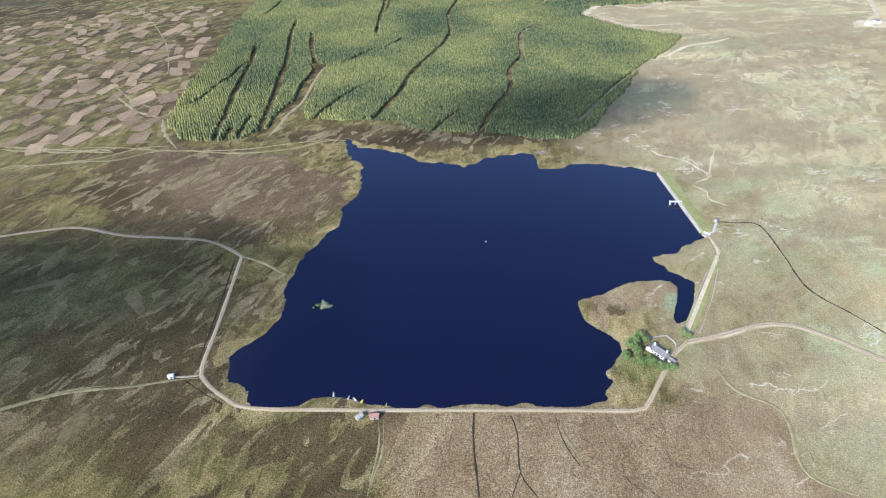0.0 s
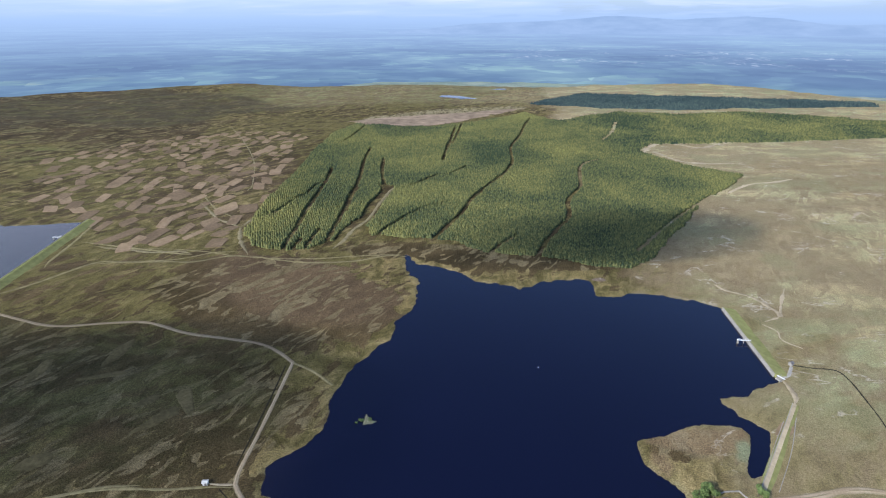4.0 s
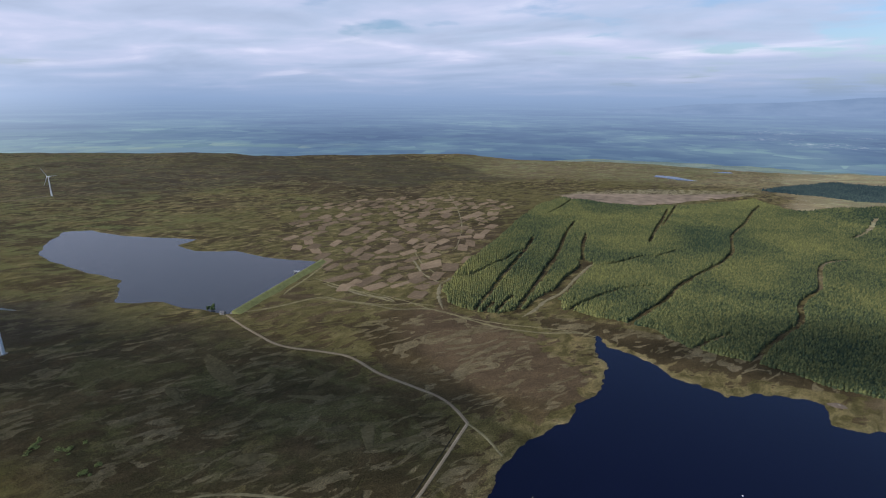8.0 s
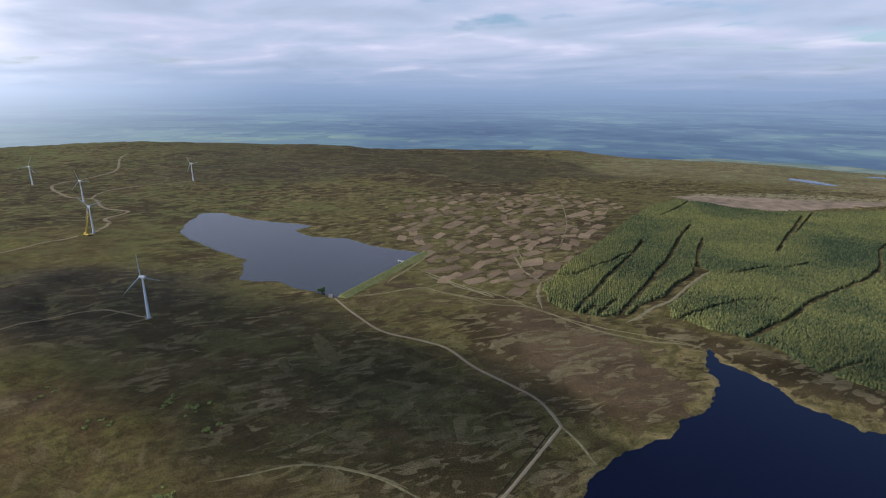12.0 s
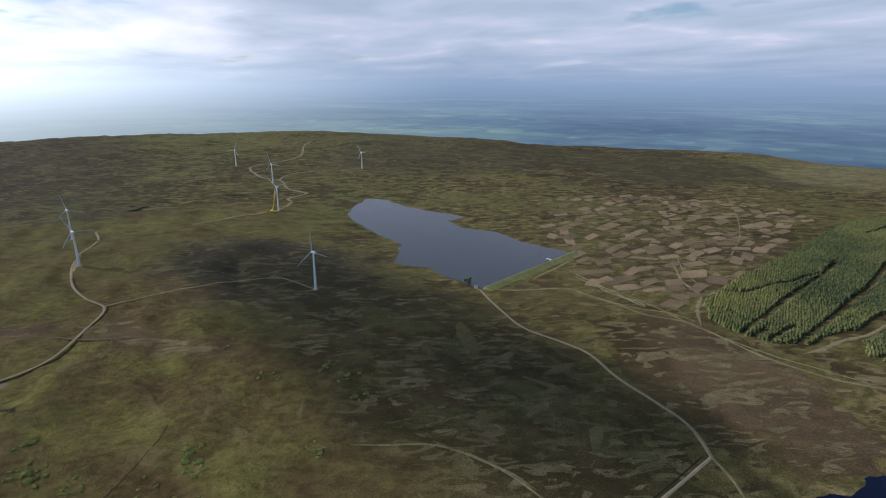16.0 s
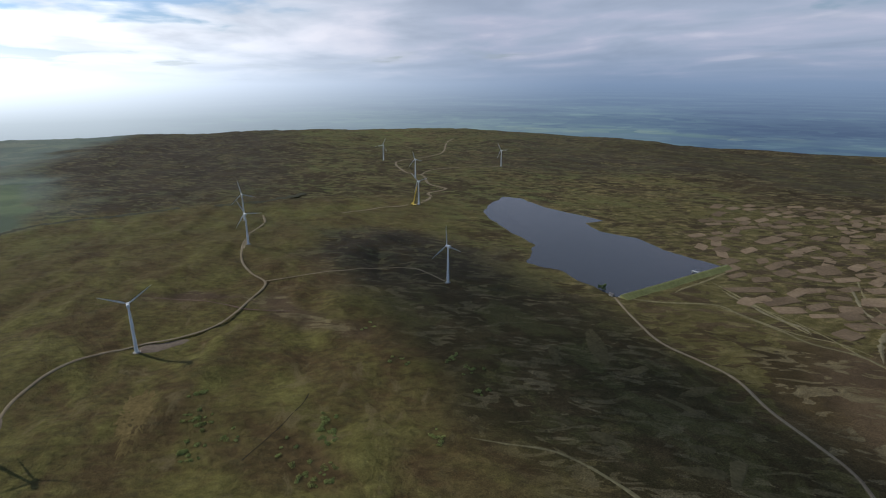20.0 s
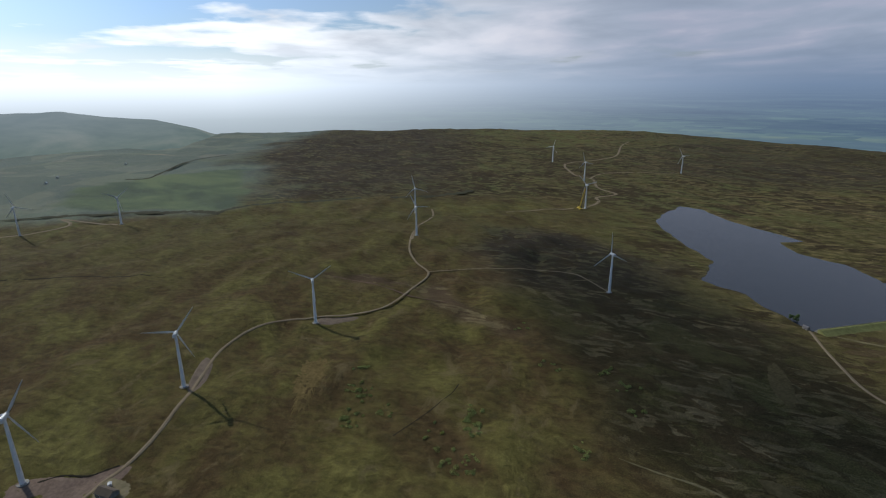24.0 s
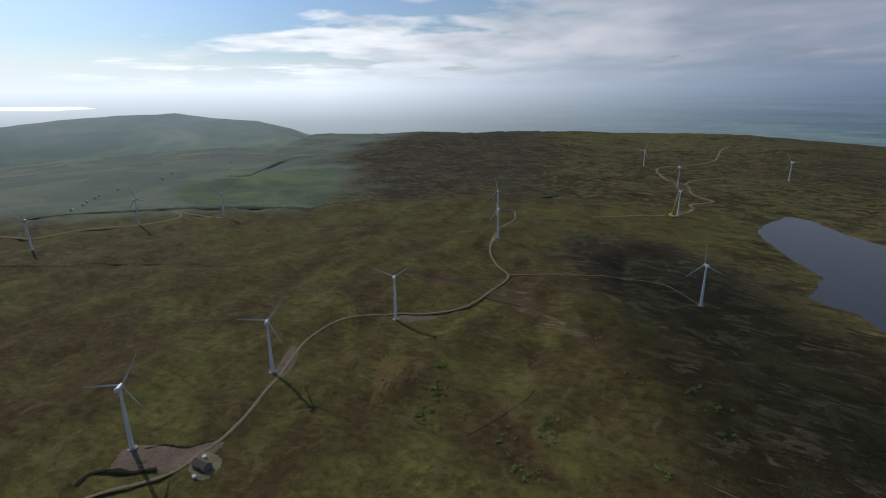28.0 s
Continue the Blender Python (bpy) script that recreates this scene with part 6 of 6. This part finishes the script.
def broad_tree(x, y, tall, wide, seed, label):
    rnd = random.Random(seed)
    base = new("tree")
    base.matrix_basis = pose(x, y, level(x, y) - 0.1, 0, 0, rnd.uniform(0, 360))
    bm = bmesh.new()
    rod(bm, (0, 0, 0), (0.1, 0.1, tall * 0.35), 0.28, 0.18, 8)
    part("trunk", bm, M_BARK, base)
    crown = bmesh.new()
    for i in range(9):
        an, out = rnd.uniform(0, 6.28), rnd.uniform(0.2, 0.62) * wide
        c = Vector((math.cos(an) * out, math.sin(an) * out, tall * rnd.uniform(0.42, 0.82)))
        bm = bmesh.new()
        rod(bm, (0.1, 0.1, tall * 0.33), c, 0.11, 0.03, 6)
        part("limb", bm, M_BARK, base)
        leaf_cloud(crown, c, (wide * 0.42, wide * 0.42, tall * 0.19), 150, rnd, 0.34)
    part("crown", crown, M_LEAF, base)
    return tagged(base, label, "tree", "trees round the house")


for i, (x, y, tall, wide) in enumerate([(108, 209, 7, 3.0), (111.5, 206, 6, 2.4), (104, 198, 7.5, 3.4), (109, 190, 6.5, 3.0), (115, 187.5, 6, 2.8), (102, 203, 6, 2.6), (134, 210, 6.5, 2.4), (136.5, 208.5, 5.5, 2.0), (98, 195, 5, 2.6), (104.5, 191, 6, 2.8), (119.5, 186.5, 5, 2.2), (106, 204, 7.5, 2.8)]):
    broad_tree(x, y, tall * 1.15, wide * 1.15, 40 + i, "leafy green tree sheltering the white house")
broad_tree(-470, 346, 9, 4.0, 77, "dark rounded tree beside the dam end")
broad_tree(-473, 343, 6, 2.6, 78, "dark rounded tree beside the dam end")


def build_bushes():
    rnd = random.Random(8)
    spots = [(-352, -63), (-341, -60), (-320, -40), (-315, -62), (-317, 23), (-304, 23), (-270, 14), (-277, 88), (-376, 133), (-351, 143), (-317, 137), (-453, 75), (-380, 86)] + [(-381, -62), (-356, -64), (-313, -58), (-308, 20), (-296, 21), (-273, 8), (-263, 16), (-296, -7)]
    for cx, cy in spots:
        for _ in range(6):
            x, y, w = cx + rnd.gauss(0, 4.5), cy + rnd.gauss(0, 4.5), rnd.uniform(0.8, 2.6)
            base = new("gorse_bush")
            base.matrix_basis = pose(x, y, level(x, y) - 0.1, 0, 0, rnd.uniform(0, 360))
            bm = bmesh.new()
            rod(bm, (0, 0, 0), (0.05, 0, w * 0.5), 0.08, 0.04, 6)
            part("stem", bm, M_BARK, base)
            bm = bmesh.new()
            for _ in range(3):
                leaf_cloud(bm, (rnd.gauss(0, w * 0.4), rnd.gauss(0, w * 0.4), w * 0.3), (w * 0.8, w * 0.8, w * 0.28), 60, rnd, 0.26)
            part("foliage", bm, M_GORSE, base)
            tagged(base, "low dark green gorse bush on rough grass", "bush", "gorse bushes on the slope")


build_bushes()


def island_scrub():
    rnd = random.Random(3)
    for i in range(6):
        x, y, w = rnd.uniform(-80, -72), rnd.uniform(239.5, 245), rnd.uniform(0.7, 1.3)
        base = new("willow_bush")
        base.matrix_basis = pose(x, y, max(level(x, y), 0) - 0.05)
        bm = bmesh.new()
        rod(bm, (0, 0, -0.3), (0.05, 0, w * 0.5), 0.07, 0.03, 6)
        part("stem", bm, M_BARK, base)
        bm = bmesh.new()
        leaf_cloud(bm, (0, 0, w * 0.5), (w, w, w * 0.5), 90, rnd, 0.28)
        part("foliage", bm, M_LEAF, base)
        tagged(base, "small willow bush on the reservoir island", "bush", "bushes on the island")


island_scrub()


def rocks():
    rnd = random.Random(14)
    for x, y in [(176, 184), (174, 182), (178.5, 184.5), (177, 181.5), (180, 183), (173, 185), (90, 447), (94, 449), (-240, -178), (-238, -181), (-247, -178)]:
        bm = bmesh.new()
        bmesh.ops.create_icosphere(bm, subdivisions=2, radius=rnd.uniform(0.4, 0.9))
        for v in bm.verts:
            v.co *= 1 + 0.28 * noise.noise(v.co * 1.7 + Vector((x, y, 0)))
            v.co.z *= 0.55
        ob = part("rock", bm, M_ROCK, None)
        ob.matrix_basis = pose(x, y, level(x, y) + 0.1, 0, 0, rnd.uniform(0, 360))
        tagged(ob, "pale weathered boulder lying on rough ground", "rock", "boulders")


rocks()


# ---- clouds overhead ----
def cloud(sx, sy, length, width, turn, height=650.0, seed=0):
    """A flat broken cloud whose shadow falls round (sx, sy)."""
    back = height / math.tan(radians(SUN_EL))
    x, y = sx - math.sin(radians(SUN_AZ)) * back, sy + math.cos(radians(SUN_AZ)) * back
    rnd = random.Random(seed)
    bm = bmesh.new()
    bmesh.ops.create_icosphere(bm, subdivisions=4, radius=1.0)
    for v in bm.verts:
        v.co *= 1 + 0.3 * noise.noise(v.co * 1.6 + Vector((seed * 3.1, 0, 0))) + 0.14 * noise.noise(v.co * 4.2)
    ob = part("cloud", bm, M_CLOUD, None)
    ob.matrix_basis = pose(x, y, height, 0, 0, turn) @ Matrix.Diagonal((length, width, 34, 1))
    return tagged(ob, "broken grey-white cloud drifting over the moor", "cloud", kind="stuff")


cloud(-420, 200, 400, 115, 8, 650, 1)
cloud(-245, 278, 130, 52, 8, 650, 2)
cloud(120, 565, 190, 75, 14, 650, 3)
# unseen extra cloud stacked on the last one to deepen the forest shadow
cloud(165, 560, 150, 55, 14, 690, 7)


# ---- far hills and water ----
def far_hills():
    verts, faces = [], []
    n = 90
    for i in range(n + 1):
        az = 12 - 75 * i / n
        a = radians(az)
        top = 0.15 - 1.2 * abs((az + 14) / 26) ** 1.6 + 0.35 * noise.noise(Vector((az * 0.16, 3, 0))) + 0.1 * noise.noise(Vector((az * 0.6, 9, 0)))
        for el in (-1.35, max(top, -1.3)):
            verts.append((-math.sin(a) * 4820, math.cos(a) * 4820, 220 + 4820 * math.tan(radians(el))))
        if i:
            b = 2 * i
            faces.append((b - 2, b, b + 1, b - 1))
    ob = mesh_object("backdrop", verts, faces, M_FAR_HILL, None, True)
    tagged(ob, "pale blue hills on the far horizon", "distance", kind="structure")


far_hills()


def hazy_hill():
    """A long rounded hill beyond the valley."""
    azs = [100.0, 105.0, 109.0, 112.9, 114.4, 117.5, 121.5, 124.5, 129.9, 134.0, 137.9, 144.0, 152.0]
    els = [-6.5, -6.0, -5.4, -4.41, -3.82, -3.03, -2.65, -2.12, -2.2, -2.42, -2.81, -3.3, -3.9]
    verts, faces = [], []
    n, m = 130, 14
    for i in range(n + 1):
        az = 100 + 52 * i / n
        a = radians(az)
        el = float(np.interp(az, azs, els)) + 0.05 * noise.noise(Vector((az * 0.7, 1, 0)))
        crest = 220 + 3500 * math.tan(radians(el))
        for j in range(m + 1):
            t = j / m
            r = 2500 + 1000 * t
            z = -130 + (crest + 130) * math.sin(t * math.pi / 2) ** 0.9
            if j < m:
                z += 14 * noise.noise(Vector((az * 0.35, t * 3, 4))) * math.sin(t * math.pi)
            verts.append((-math.sin(a) * r, math.cos(a) * r, z))
        if i:
            b = (m + 1) * i
            faces += [(b - m - 1 + j, b + j, b + j + 1, b - m + j) for j in range(m)]
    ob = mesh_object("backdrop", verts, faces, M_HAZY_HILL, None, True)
    tagged(ob, "long rounded hill in pale haze beyond the valley", "hill", kind="structure")
    verts, rim = [], [(139.5, -1.36), (137.6, -1.5), (134.5, -1.62), (131.0, -1.52), (132.2, -1.34), (135.0, -1.27), (138.0, -1.24)]
    for az, el in rim:
        a = radians(az)
        verts.append((-math.sin(a) * 4790, math.cos(a) * 4790, 220 + 4790 * math.tan(radians(el))))
    ob = mesh_object("backdrop", verts, [tuple(range(len(rim)))], M_BRIGHT_WATER, None)
    tagged(ob, "bright sunlit strip of far water", "water", kind="structure")


hazy_hill()

for x, y in ((-872, -852), (-923, -873), (-951, -889), (-984, -898), (-1005, -906), (-1075, -918), (-1232, -919), (-1315, -950), (-1580, -931)):
    house("cottage", x, y, radians(25), 7, 4.5, 2.6, 1.8, M_RENDER, M_TOWER, "white rendered cottage with a pale roof in the valley", "house", 3, 1)


def buoy(x, y):
    base = new("buoy")
    base.matrix_basis = pose(x, y, 0)
    bm = bmesh.new()
    bmesh.ops.create_uvsphere(bm, u_segments=14, v_segments=9, radius=0.45)
    part("float", bm, M_WHITE, base)
    bm = bmesh.new()
    rod(bm, (0, 0, 0.4), (0, 0, 0.75), 0.05, sides=6)
    part("mooring_eye", bm, M_SLATE, base)
    tagged(base, "small white buoy floating on the reservoir", "buoy")


buoy(30.7, 307.3)
